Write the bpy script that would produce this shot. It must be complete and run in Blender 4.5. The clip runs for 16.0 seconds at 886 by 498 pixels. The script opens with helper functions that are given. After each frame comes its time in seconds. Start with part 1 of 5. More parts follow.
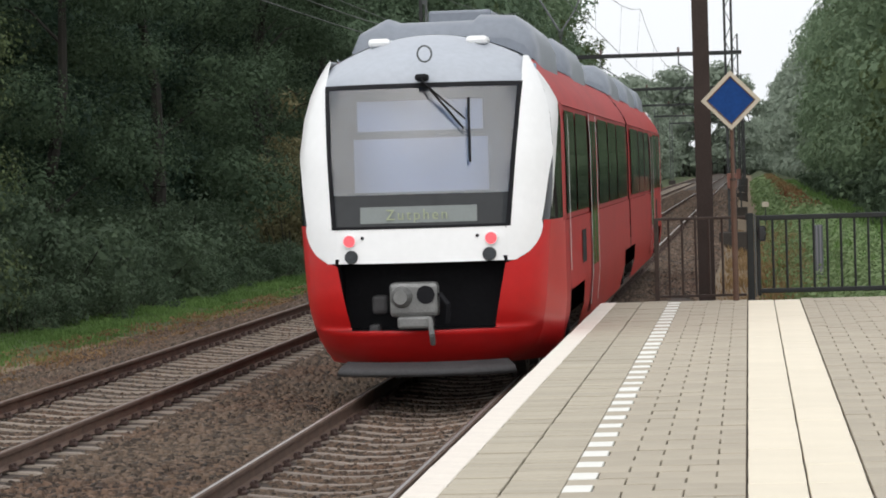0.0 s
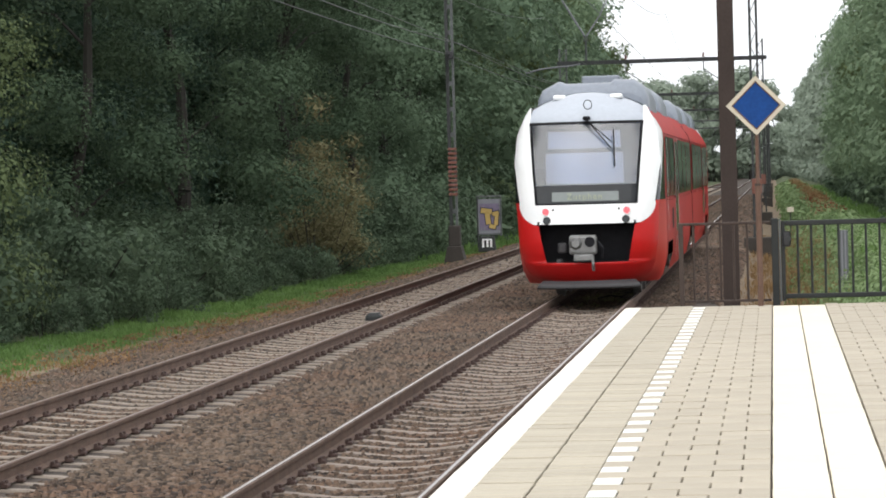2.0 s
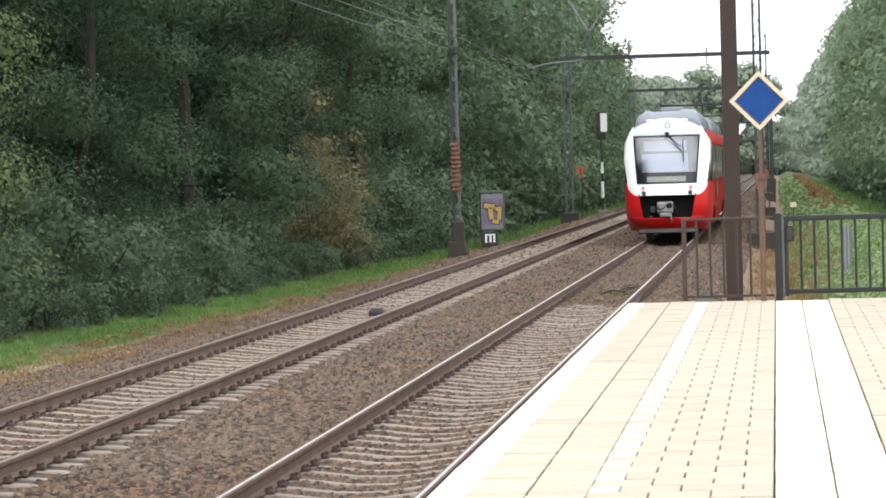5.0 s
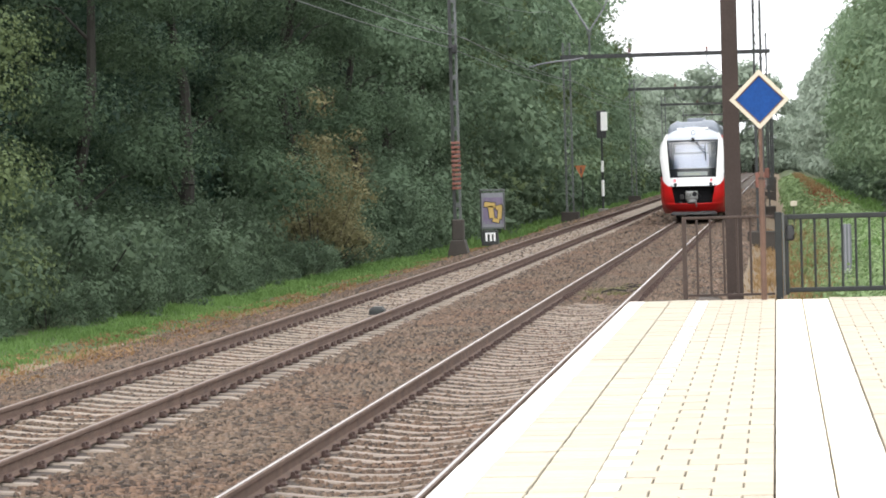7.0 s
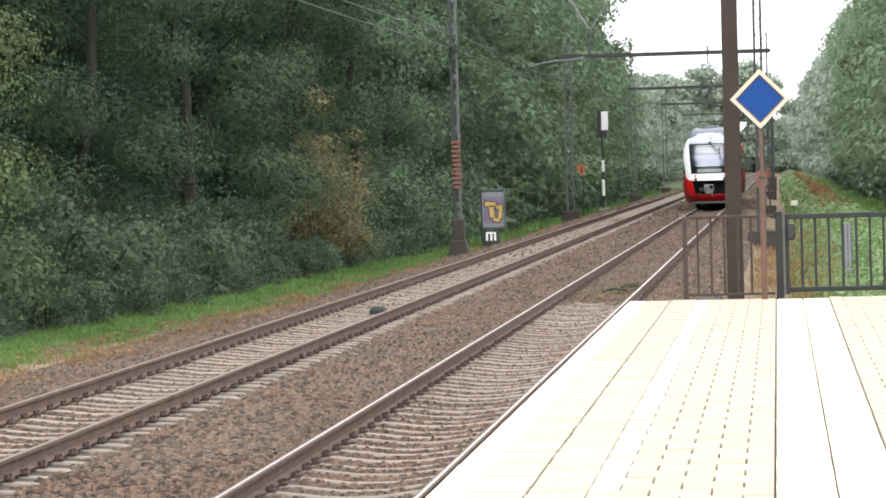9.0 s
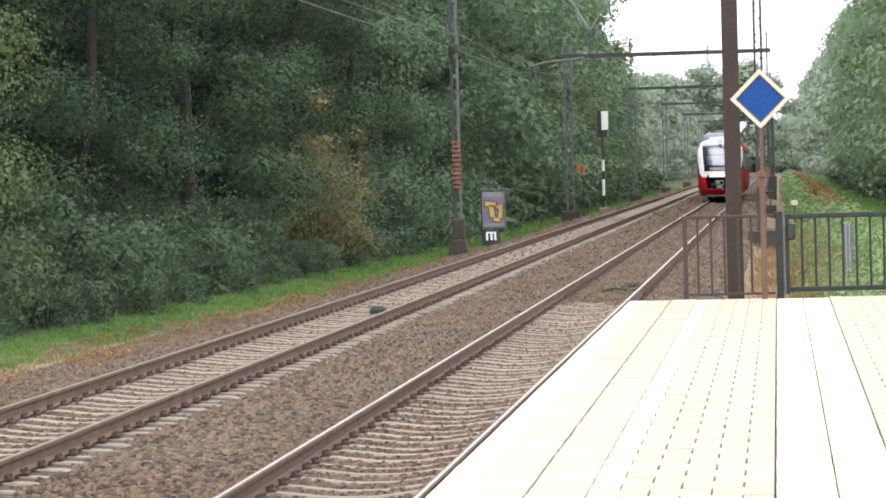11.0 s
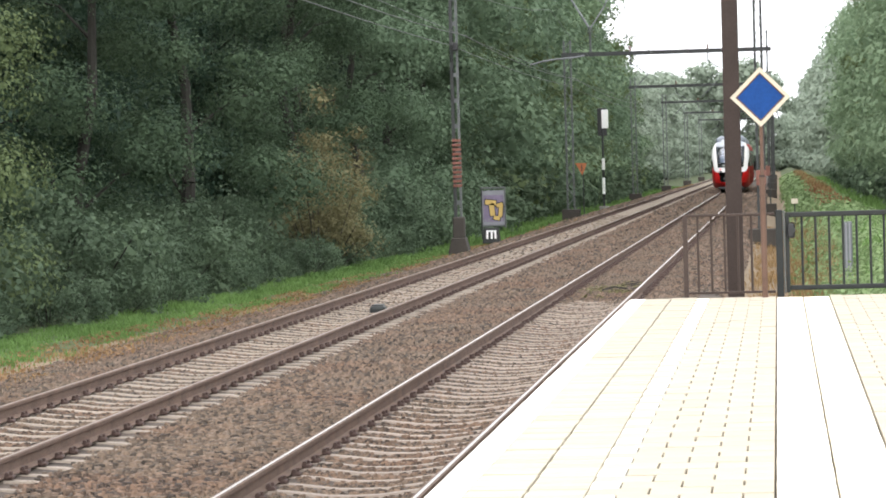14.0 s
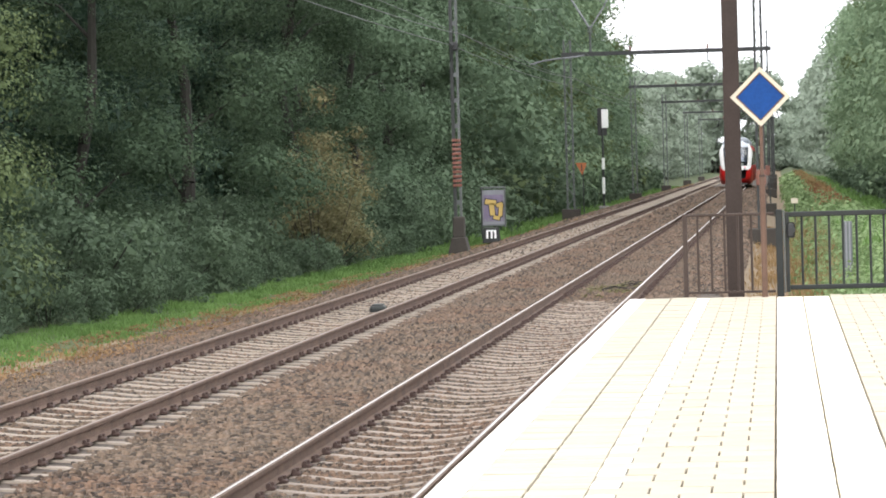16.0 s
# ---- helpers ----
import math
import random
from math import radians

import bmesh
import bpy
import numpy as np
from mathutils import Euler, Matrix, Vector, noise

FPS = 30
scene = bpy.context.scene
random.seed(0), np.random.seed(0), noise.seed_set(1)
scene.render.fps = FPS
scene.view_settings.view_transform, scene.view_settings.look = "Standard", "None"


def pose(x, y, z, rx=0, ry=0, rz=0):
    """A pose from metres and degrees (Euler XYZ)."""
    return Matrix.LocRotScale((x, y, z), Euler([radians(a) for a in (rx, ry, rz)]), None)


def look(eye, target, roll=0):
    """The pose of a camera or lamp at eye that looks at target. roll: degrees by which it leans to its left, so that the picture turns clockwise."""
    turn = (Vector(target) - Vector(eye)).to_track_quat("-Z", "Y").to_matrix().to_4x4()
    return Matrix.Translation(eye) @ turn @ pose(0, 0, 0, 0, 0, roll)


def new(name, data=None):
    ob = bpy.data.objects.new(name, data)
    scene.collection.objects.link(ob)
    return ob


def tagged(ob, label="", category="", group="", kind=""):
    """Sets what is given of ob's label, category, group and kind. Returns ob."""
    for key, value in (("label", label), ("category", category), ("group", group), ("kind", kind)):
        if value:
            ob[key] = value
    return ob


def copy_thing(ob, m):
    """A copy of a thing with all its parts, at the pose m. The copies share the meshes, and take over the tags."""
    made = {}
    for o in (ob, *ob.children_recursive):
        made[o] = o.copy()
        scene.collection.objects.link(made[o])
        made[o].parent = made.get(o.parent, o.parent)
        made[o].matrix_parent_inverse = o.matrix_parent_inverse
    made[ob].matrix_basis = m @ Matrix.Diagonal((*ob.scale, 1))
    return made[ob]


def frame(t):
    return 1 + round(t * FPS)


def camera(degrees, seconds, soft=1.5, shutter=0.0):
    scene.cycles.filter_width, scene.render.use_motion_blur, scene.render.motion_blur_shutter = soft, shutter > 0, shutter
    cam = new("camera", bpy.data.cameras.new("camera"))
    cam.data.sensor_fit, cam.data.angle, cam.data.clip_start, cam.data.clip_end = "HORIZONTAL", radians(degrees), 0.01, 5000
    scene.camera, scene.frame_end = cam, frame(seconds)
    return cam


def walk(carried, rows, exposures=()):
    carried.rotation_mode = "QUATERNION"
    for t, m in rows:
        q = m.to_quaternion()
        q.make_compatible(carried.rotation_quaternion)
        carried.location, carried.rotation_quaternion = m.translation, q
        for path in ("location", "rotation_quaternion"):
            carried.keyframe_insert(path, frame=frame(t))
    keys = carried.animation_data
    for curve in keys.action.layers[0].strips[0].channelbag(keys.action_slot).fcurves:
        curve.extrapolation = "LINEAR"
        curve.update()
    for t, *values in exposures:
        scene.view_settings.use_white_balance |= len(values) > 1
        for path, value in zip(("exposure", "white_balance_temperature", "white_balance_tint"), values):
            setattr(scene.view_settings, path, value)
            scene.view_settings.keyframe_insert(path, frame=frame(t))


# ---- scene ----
# ---- camera ----
EYE = (0.0, 0.0, 2.368)
YAW, PITCH, ROLL = 6.245, 1.541, -1.599


def aim(dyaw, dpitch, droll=0.0):
    """The camera's pose: degrees to the left of the track, below the level and of lean, as differences from its rest."""
    a, p = radians(YAW + dyaw), radians(PITCH + dpitch)
    way = Vector((-math.sin(a) * math.cos(p), math.cos(a) * math.cos(p), -math.sin(p)))
    return look(EYE, Vector(EYE) + way * 100, ROLL + droll)


CAMERA_ROWS = [
    (0.0, -0.538, -0.077, -0.094), (0.5, -0.276, -0.200, -0.01), (1.0, -0.164, -0.203, 0), (1.5, -0.114, -0.203, 0),
    (2.0, -0.082, -0.177, 0), (2.5, -0.066, -0.156, 0), (3.0, -0.050, -0.141, 0), (3.5, -0.035, -0.128, 0),
    (4.0, -0.030, -0.113, 0), (6.5, -0.016, -0.067, 0), (7.0, -0.016, -0.064, 0), (7.5, -0.016, -0.064, 0),
    (8.0, -0.015, -0.062, 0), (8.5, -0.010, -0.056, 0), (9.0, -0.006, -0.055, 0), (11.5, -0.002, -0.047, 0),
    (12.0, 0.0, -0.033, 0), (12.5, 0.0, 0.0, 0), (13.0, -0.002, -0.014, 0), (13.5, 0.0, -0.015, 0),
    (14.0, 0.001, -0.021, 0), (14.5, 0.001, -0.016, 0), (15.0, -0.002, -0.014, 0), (15.5, 0.001, -0.022, 0), (16.0, 0.0, -0.015, 0)]
EXPOSURES = [(0.0, 0.05), (1.0, 0.24), (2.0, 0.49), (3.0, 0.72), (4.0, 0.88), (6.5, 1.10), (9.0, 1.18), (16.0, 1.20)]
cam = camera(16.386, 16.0, soft=1.8)
walk(cam, [(t, aim(a, b, c)) for t, a, b, c in CAMERA_ROWS], EXPOSURES)

# ---- sky and sun: a bright overcast day ----
world = bpy.data.worlds.new("overcast_sky")
scene.world = world
world.use_nodes = True
wn, wl = world.node_tree.nodes, world.node_tree.links
sky = wn.new("ShaderNodeTexSky")
sky.sky_type, sky.sun_disc = "NISHITA", False
sky.sun_elevation, sky.sun_rotation = radians(55), radians(188)
sky.air_density, sky.dust_density, sky.ozone_density = 1.0, 4.0, 1.0
grey = wn.new("ShaderNodeHueSaturation")
grey.inputs["Saturation"].default_value = 0.22
wl.new(sky.outputs[0], grey.inputs["Color"])
cloud = wn.new("ShaderNodeMix")
cloud.data_type = "RGBA"
cloud.inputs["Factor"].default_value = 0.8
cloud.inputs["B"].default_value = (9.6, 9.9, 10.3, 1)
wl.new(grey.outputs[0], cloud.inputs["A"])
wl.new(cloud.outputs["Result"], wn["Background"].inputs["Color"])
wn["Background"].inputs["Strength"].default_value = 0.116
sun = new("sun", bpy.data.lights.new("sun", "SUN"))
sun.data.energy, sun.data.angle, sun.data.color = 1.6, radians(105), (1.0, 0.98, 0.95)
sun.matrix_world = look((-10, -62, 90), (0, 0, 0))


# ---- materials ----
def material(name, color, rough=0.6, metal=0.0, vary=0.25, scale=8.0, fine=60.0, bump=0.0, spec=0.5, tint=None, spread=0.0, emit=0.0, transmission=0.0, coords="Object", island=False, island_amount=0.0, coat=0.0):
    """A surface with colour that varies at two scales, fine relief, and a spread from piece to piece."""
    m = bpy.data.materials.new(name)
    m.use_nodes = True
    n, k = m.node_tree.nodes, m.node_tree.links
    b = n["Principled BSDF"]
    tc = n.new("ShaderNodeTexCoord")
    big, small = n.new("ShaderNodeTexNoise"), n.new("ShaderNodeTexNoise")
    big.inputs["Scale"].default_value, small.inputs["Scale"].default_value = scale, fine
    big.inputs["Detail"].default_value, small.inputs["Detail"].default_value = 4, 5
    for t in (big, small):
        k.new(tc.outputs[coords], t.inputs["Vector"])
    add = n.new("ShaderNodeMath")
    add.operation = "ADD"
    k.new(big.outputs["Fac"], add.inputs[0])
    k.new(small.outputs["Fac"], add.inputs[1])
    level = add.outputs[0]
    if spread:
        info = n.new("ShaderNodeNewGeometry" if island else "ShaderNodeObjectInfo")
        mul = n.new("ShaderNodeMath")
        mul.operation, mul.inputs[1].default_value = "MULTIPLY_ADD", spread
        k.new(info.outputs["Random Per Island" if island else "Random"], mul.inputs[0])
        k.new(level, mul.inputs[2])
        level = mul.outputs[0]
    ramp = n.new("ShaderNodeMapRange")
    ramp.inputs["From Min"].default_value, ramp.inputs["From Max"].default_value = 0.65, 1.35 + spread
    k.new(level, ramp.inputs["Value"])
    mix = n.new("ShaderNodeMix")
    mix.data_type = "RGBA"
    c2 = tint if tint else tuple(min(1, c * (1 + vary)) for c in color)
    c1 = color if tint else tuple(c * (1 - vary) for c in color)
    mix.inputs["A"].default_value, mix.inputs["B"].default_value = (*c1, 1), (*c2, 1)
    k.new(ramp.outputs[0], mix.inputs["Factor"])
    k.new(mix.outputs["Result"], b.inputs["Base Color"])
    b.inputs["Roughness"].default_value, b.inputs["Metallic"].default_value = rough, metal
    b.inputs["Specular IOR Level"].default_value = spec
    b.inputs["Transmission Weight"].default_value = transmission
    b.inputs["Coat Weight"].default_value = coat
    if emit:
        b.inputs["Emission Color"].default_value, b.inputs["Emission Strength"].default_value = (*color, 1), emit
    if bump:
        bp = n.new("ShaderNodeBump")
        bp.inputs["Strength"].default_value, bp.inputs["Distance"].default_value = bump, 0.02
        k.new(small.outputs["Fac"], bp.inputs["Height"])
        k.new(bp.outputs[0], b.inputs["Normal"])
    return m


def rust_patches(m, color, scale, amount):
    """Broad uneven patches of a second colour over a material."""
    n, k = m.node_tree.nodes, m.node_tree.links
    b = n["Principled BSDF"]
    tc, no, ra, mx = (n.new(s) for s in ("ShaderNodeTexCoord", "ShaderNodeTexNoise", "ShaderNodeMapRange", "ShaderNodeMix"))
    no.inputs["Scale"].default_value, no.inputs["Detail"].default_value = scale, 6
    k.new(tc.outputs["Object"], no.inputs["Vector"])
    ra.inputs["From Min"].default_value, ra.inputs["From Max"].default_value, ra.inputs["To Max"].default_value = 0.44, 0.62, amount
    k.new(no.outputs["Fac"], ra.inputs["Value"])
    mx.data_type, mx.blend_type = "RGBA", "MULTIPLY"
    k.new(ra.outputs[0], mx.inputs["Factor"])
    k.new(b.inputs["Base Color"].links[0].from_socket, mx.inputs["A"])
    mx.inputs["B"].default_value = (*color, 1)
    k.new(mx.outputs["Result"], b.inputs["Base Color"])
    return m


def leaf_material(name, dark, light, gloss=0.65):
    """Leaves: each one its own green, letting some light through."""
    m = material(name, dark, gloss, tint=light, scale=0.35, fine=1.6, spread=0.16, island=True, spec=0.12)
    n, k = m.node_tree.nodes, m.node_tree.links
    b = n["Principled BSDF"]
    tr, mx = n.new("ShaderNodeBsdfTranslucent"), n.new("ShaderNodeMixShader")
    k.new(b.inputs["Base Color"].links[0].from_socket, tr.inputs["Color"])
    mx.inputs[0].default_value = 0.34
    k.new(b.outputs[0], mx.inputs[1])
    k.new(tr.outputs[0], mx.inputs[2])
    k.new(mx.outputs[0], n["Material Output"].inputs["Surface"])
    return m


M_TILE = material("concrete_tile", (0.352, 0.308, 0.240), 0.85, vary=0.15, scale=3, fine=120, bump=0.12, spread=0.5)
M_EDGE_TILE = material("edge_paving", (0.365, 0.324, 0.253), 0.88, vary=0.18, scale=3, fine=90, bump=0.15, spread=0.6)
M_WHITE_TILE = material("white_tile", (0.664, 0.656, 0.614), 0.75, vary=0.05, scale=4, fine=90, bump=0.08, spread=0.2)
M_GUIDE = material("cream_guide_tile", (0.647, 0.581, 0.465), 0.8, vary=0.07, scale=2.5, fine=90, bump=0.1, spread=0.3)
M_KERB = material("painted_edge_slab", (0.664, 0.606, 0.539), 0.8, vary=0.1, scale=5, fine=60, bump=0.1)
M_JOINT = material("joint_sand", (0.10, 0.085, 0.065), 0.95, vary=0.4, scale=9, fine=140, bump=0.2)
M_CONCRETE = material("old_concrete", (0.216, 0.207, 0.191), 0.9, vary=0.3, scale=2, fine=40, bump=0.3)
M_SLEEPER = material("sleeper_concrete", (0.228, 0.189, 0.155), 0.9, vary=0.32, scale=2.5, fine=40, bump=0.25, spread=0.5)
M_SLEEPER_STAINED = material("stained_sleeper_concrete", (0.215, 0.175, 0.146), 0.9, vary=0.35, scale=2.5, fine=40, bump=0.25, spread=0.5)
M_RUST = material("rusty_rail", (0.107, 0.066, 0.048), 0.85, vary=0.4, scale=3, fine=50, bump=0.3)
M_RAILTOP = material("worn_rail_head", (0.44, 0.42, 0.405), 0.34, 0.85, vary=0.12, scale=2, fine=70)
M_RAILTOP_DULL = material("dull_rail_head", (0.166, 0.137, 0.116), 0.5, 0.6, vary=0.3, scale=2, fine=70)
M_CLIP = material("rusty_clip", (0.055, 0.032, 0.026), 0.85, vary=0.35, scale=20, fine=90, bump=0.3)
M_STONE = material("ballast_stone", (0.003, 0.0025, 0.002), 0.92, tint=(0.170, 0.119, 0.083), scale=0.8, fine=4, spread=2.2, island=True, bump=0.15)
rust_patches(M_STONE, (1.0, 0.80, 0.72), 0.45, 0.6)
# bed coloured darker than its stones, for the shade in their gaps
M_BALLAST = material("ballast_bed", (0.015, 0.011, 0.008), 0.95, tint=(0.083, 0.060, 0.046), scale=1.2, fine=22, bump=0.9)
M_TANSOIL = material("dry_verge", (0.075, 0.054, 0.033), 0.95, tint=(0.207, 0.149, 0.091), scale=1.4, fine=12, bump=0.6)
M_SOIL = material("green_verge", (0.025, 0.037, 0.010), 0.95, tint=(0.062, 0.083, 0.025), scale=0.8, fine=14, bump=0.7)
M_MAST = material("brown_steel", (0.037, 0.026, 0.022), 0.65, vary=0.25, scale=3, fine=40, bump=0.1, spec=0.2)
M_FOOT = material("dark_stained_concrete", (0.038, 0.032, 0.027), 0.9, vary=0.3, scale=3, fine=40, bump=0.3)
M_GALV = material("weathered_steel", (0.112, 0.120, 0.120), 0.55, 0.5, vary=0.25, scale=4, fine=50)
M_DARKSTEEL = material("dark_steel", (0.04, 0.042, 0.042), 0.55, vary=0.3, scale=5, fine=60, spec=0.2)
M_FENCE = material("brown_fence_paint", (0.050, 0.035, 0.029), 0.55, vary=0.25, scale=6, fine=60, spec=0.2)
M_GATE = material("dark_green_grey_paint", (0.022, 0.024, 0.0235), 0.5, vary=0.25, scale=6, fine=60, spec=0.2)
M_POLE = material("rusty_brown_pole", (0.108, 0.065, 0.048), 0.65, vary=0.25, scale=6, fine=60, spec=0.2)
M_BLUE = material("sign_blue", (0.010, 0.048, 0.183), 0.5, vary=0.2, scale=4, fine=30, spec=0.1)
M_CREAM = material("sign_cream", (0.46, 0.41, 0.32), 0.5, vary=0.06, scale=9, fine=60)
M_ORANGE = material("sign_orange", (0.382, 0.124, 0.042), 0.6, vary=0.15, scale=9, fine=60)
M_WHITE = material("white_paint", (0.78, 0.78, 0.77), 0.5, vary=0.06, scale=3, fine=50)
M_BLACK = material("black_paint", (0.02, 0.02, 0.022), 0.5, vary=0.3, scale=5, fine=60)
M_CERAMIC = material("brown_insulator", (0.166, 0.062, 0.042), 0.35, vary=0.2, scale=9, fine=60)
M_WIRE = material("overhead_wire", (0.075, 0.082, 0.08), 0.6, 0.0, vary=0.1)
M_BARK = material("oak_bark", (0.020, 0.018, 0.014), 0.95, vary=0.35, scale=2, fine=18, bump=0.6)
M_LEAF = leaf_material("oak_leaves", (0.030, 0.052, 0.032), (0.102, 0.149, 0.084))
# darkened leaves for the back rows: the woods' inner shade as colour
M_LEAF_B = leaf_material("shade_dark_leaves", (0.016, 0.032, 0.023), (0.056, 0.092, 0.060))
M_LEAF_Y = leaf_material("yellowing_leaves", (0.053, 0.080, 0.035), (0.142, 0.178, 0.083))
M_LEAF_U = leaf_material("undergrowth_leaves", (0.038, 0.062, 0.039), (0.114, 0.158, 0.095))
M_LEAF_D = leaf_material("withered_leaves", (0.088, 0.083, 0.042), (0.225, 0.205, 0.108))
# next three: leaf colours lightened with distance, in place of haze
M_LEAF_F = leaf_material("hazy_far_leaves", (0.150, 0.190, 0.145), (0.310, 0.360, 0.285))
M_LEAF_V = leaf_material("hazy_grey_leaves", (0.069, 0.110, 0.068), (0.184, 0.254, 0.160))
M_LEAF_W = leaf_material("grey_green_leaves", (0.095, 0.146, 0.086), (0.246, 0.325, 0.198))
M_LITTER = leaf_material("fallen_brown_leaves", (0.124, 0.071, 0.037), (0.299, 0.191, 0.100))
M_HEATH = leaf_material("rusty_red_weeds", (0.133, 0.050, 0.029), (0.299, 0.133, 0.075))
M_IVY = leaf_material("ivy_leaves", (0.086, 0.138, 0.057), (0.253, 0.333, 0.161))
M_GRASS = leaf_material("green_grass", (0.062, 0.120, 0.034), (0.155, 0.255, 0.078))
M_GRASS_D = leaf_material("dry_grass", (0.141, 0.091, 0.042), (0.315, 0.207, 0.104))
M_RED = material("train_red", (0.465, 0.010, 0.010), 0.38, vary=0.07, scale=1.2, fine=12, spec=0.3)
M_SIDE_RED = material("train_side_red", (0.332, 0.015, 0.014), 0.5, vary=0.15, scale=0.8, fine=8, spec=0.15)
M_TWHITE = material("train_white", (0.80, 0.80, 0.80), 0.35, vary=0.03, scale=1.0, fine=12, coat=0.25)
M_TROOF = material("train_roof_grey", (0.36, 0.385, 0.43), 0.45, vary=0.08, scale=1.5, fine=14)
M_POD = material("roof_unit_grey", (0.175, 0.195, 0.23), 0.38, vary=0.12, scale=1.5, fine=14)
M_TBLACK = material("train_black", (0.010, 0.010, 0.012), 0.6, vary=0.3, scale=3, fine=30, spec=0.12)
M_GLASS = material("train_dark_glass", (0.012, 0.014, 0.016), 0.05, vary=0.2, scale=1, fine=8, spec=0.35)
M_COUPLER = material("coupler_steel", (0.191, 0.191, 0.187), 0.5, 0.5, vary=0.3, scale=6, fine=50, bump=0.2)
M_SKIRT = material("grey_plough", (0.045, 0.044, 0.046), 0.7, vary=0.3, scale=2, fine=30)
M_LAMP_OFF = material("headlight_glass", (0.05, 0.055, 0.06), 0.12, vary=0.3, scale=20, fine=90)
M_TAIL = material("red_tail_light", (0.9, 0.10, 0.12), 0.3, vary=0.25, scale=30, fine=120, emit=0.55)
M_DISPLAY = material("display_panel", (0.16, 0.18, 0.175), 0.35, vary=0.1, scale=6, fine=60)
M_DISPTEXT = material("display_letters", (0.34, 0.38, 0.25), 0.5, vary=0.1)
# blind and cab made pale blue to carry the windscreen's sky reflection
M_BLIND = material("cab_blind", (0.60, 0.66, 0.76), 0.7, vary=0.08, scale=2, fine=20)
M_CABIN = material("cab_interior", (0.25, 0.30, 0.39), 0.7, vary=0.25, scale=2, fine=12)
M_GRAF_Y = material("yellow_spray_paint", (0.432, 0.299, 0.091), 0.6, vary=0.15, scale=7, fine=50)
M_GRAF_P = material("purple_spray_paint", (0.145, 0.116, 0.183), 0.6, vary=0.2, scale=7, fine=50)
M_BOARD = material("weathered_board", (0.183, 0.187, 0.207), 0.7, vary=0.2, scale=3, fine=40)


def pane_glass():
    m = bpy.data.materials.new("windscreen_glass")
    m.use_nodes = True
    n, k = m.node_tree.nodes, m.node_tree.links
    clear, gloss, mx, fr = (n.new(s) for s in ("ShaderNodeBsdfTransparent", "ShaderNodeBsdfGlossy", "ShaderNodeMixShader", "ShaderNodeFresnel"))
    # blue tint adds to the look of reflected sky
    clear.inputs[0].default_value = (0.66, 0.75, 0.92, 1)
    gloss.inputs["Roughness"].default_value = 0.17
    fr.inputs["IOR"].default_value = 2.4
    k.new(fr.outputs[0], mx.inputs[0])
    k.new(clear.outputs[0], mx.inputs[1])
    k.new(gloss.outputs[0], mx.inputs[2])
    k.new(mx.outputs[0], n["Material Output"].inputs["Surface"])
    return m


M_PANE = pane_glass()


# ---- mesh tools ----
def mesh_of(name, verts, faces, mat, smooth=False):
    me = bpy.data.meshes.new(name)
    me.from_pydata([tuple(v) for v in verts], [], faces)
    me.materials.append(mat)
    if smooth:
        me.polygons.foreach_set("use_smooth", [True] * len(me.polygons))
    me.update()
    return me


def part(name, bm, mat, parent=None, label=""):
    """One mesh object out of a bmesh, under its thing."""
    me = bpy.data.meshes.new(name)
    bmesh.ops.recalc_face_normals(bm, faces=bm.faces)
    bm.to_mesh(me)
    bm.free()
    me.materials.append(mat)
    ob = new(name, me)
    ob.parent = parent
    return tagged(ob, label)


def shared(name, me, parent=None, m=None, label=""):
    ob = new(name, me)
    ob.parent = parent
    if m is not None:
        ob.matrix_basis = m
    return tagged(ob, label)


def empty(name, m, label, category, group="", kind=""):
    ob = new(name)
    ob.matrix_basis = m
    return tagged(ob, label, category, group, kind)


def box(bm, x0, x1, y0, y1, z0, z1, bevel=0.0):
    made = bmesh.ops.create_cube(bm, size=1.0, matrix=Matrix.Translation(((x0 + x1) / 2, (y0 + y1) / 2, (z0 + z1) / 2)) @ Matrix.Diagonal((x1 - x0, y1 - y0, z1 - z0, 1)))
    if bevel:
        edges = list({e for v in made["verts"] for e in v.link_edges})
        bmesh.ops.bevel(bm, geom=edges, offset=bevel, segments=2, affect="EDGES", profile=0.5)
    return bm


def boxed(x0, x1, y0, y1, z0, z1, bevel=0.0):
    return box(bmesh.new(), x0, x1, y0, y1, z0, z1, bevel)


def rod(bm, a, b, r0, r1=None, sides=10):
    a, b = Vector(a), Vector(b)
    d = b - a
    m = Matrix.Translation((a + b) / 2) @ d.to_track_quat("Z", "Y").to_matrix().to_4x4()
    bmesh.ops.create_cone(bm, cap_ends=True, segments=sides, radius1=r0, radius2=r0 if r1 is None else r1, depth=d.length, matrix=m)
    return bm


def rods(points, r, sides=8):
    bm = bmesh.new()
    for a, b in zip(points, points[1:]):
        rod(bm, a, b, r, None, sides)
    return bm


def grid_surface(rows, closed=False):
    """A bmesh through rows of points."""
    bm = bmesh.new()
    vs = [[bm.verts.new(p) for p in row] for row in rows]
    for r0, r1 in zip(vs, vs[1:]):
        n = len(r0)
        for i in range(n if closed else n - 1):
            j = (i + 1) % n
            try:
                bm.faces.new((r0[i], r0[j], r1[j], r1[i]))
            except ValueError:
                pass
    for f in bm.faces:
        f.smooth = True
    return bm


def lerp(x, table):
    """Straight lines between the (x, y) pairs of a table."""
    return float(np.interp(x, [p[0] for p in table], [p[1] for p in table]))


# ---- plan, in metres: x across the tracks, y along them, z = 0 on top of the rails ----
NEAR, FAR = -3.41, -7.374
PLAT, PLAT_EDGE, PLAT_END = 0.627, -1.905, 39.0
GROUND = -0.75
PITCH_S = 0.6
rng = np.random.default_rng(7)


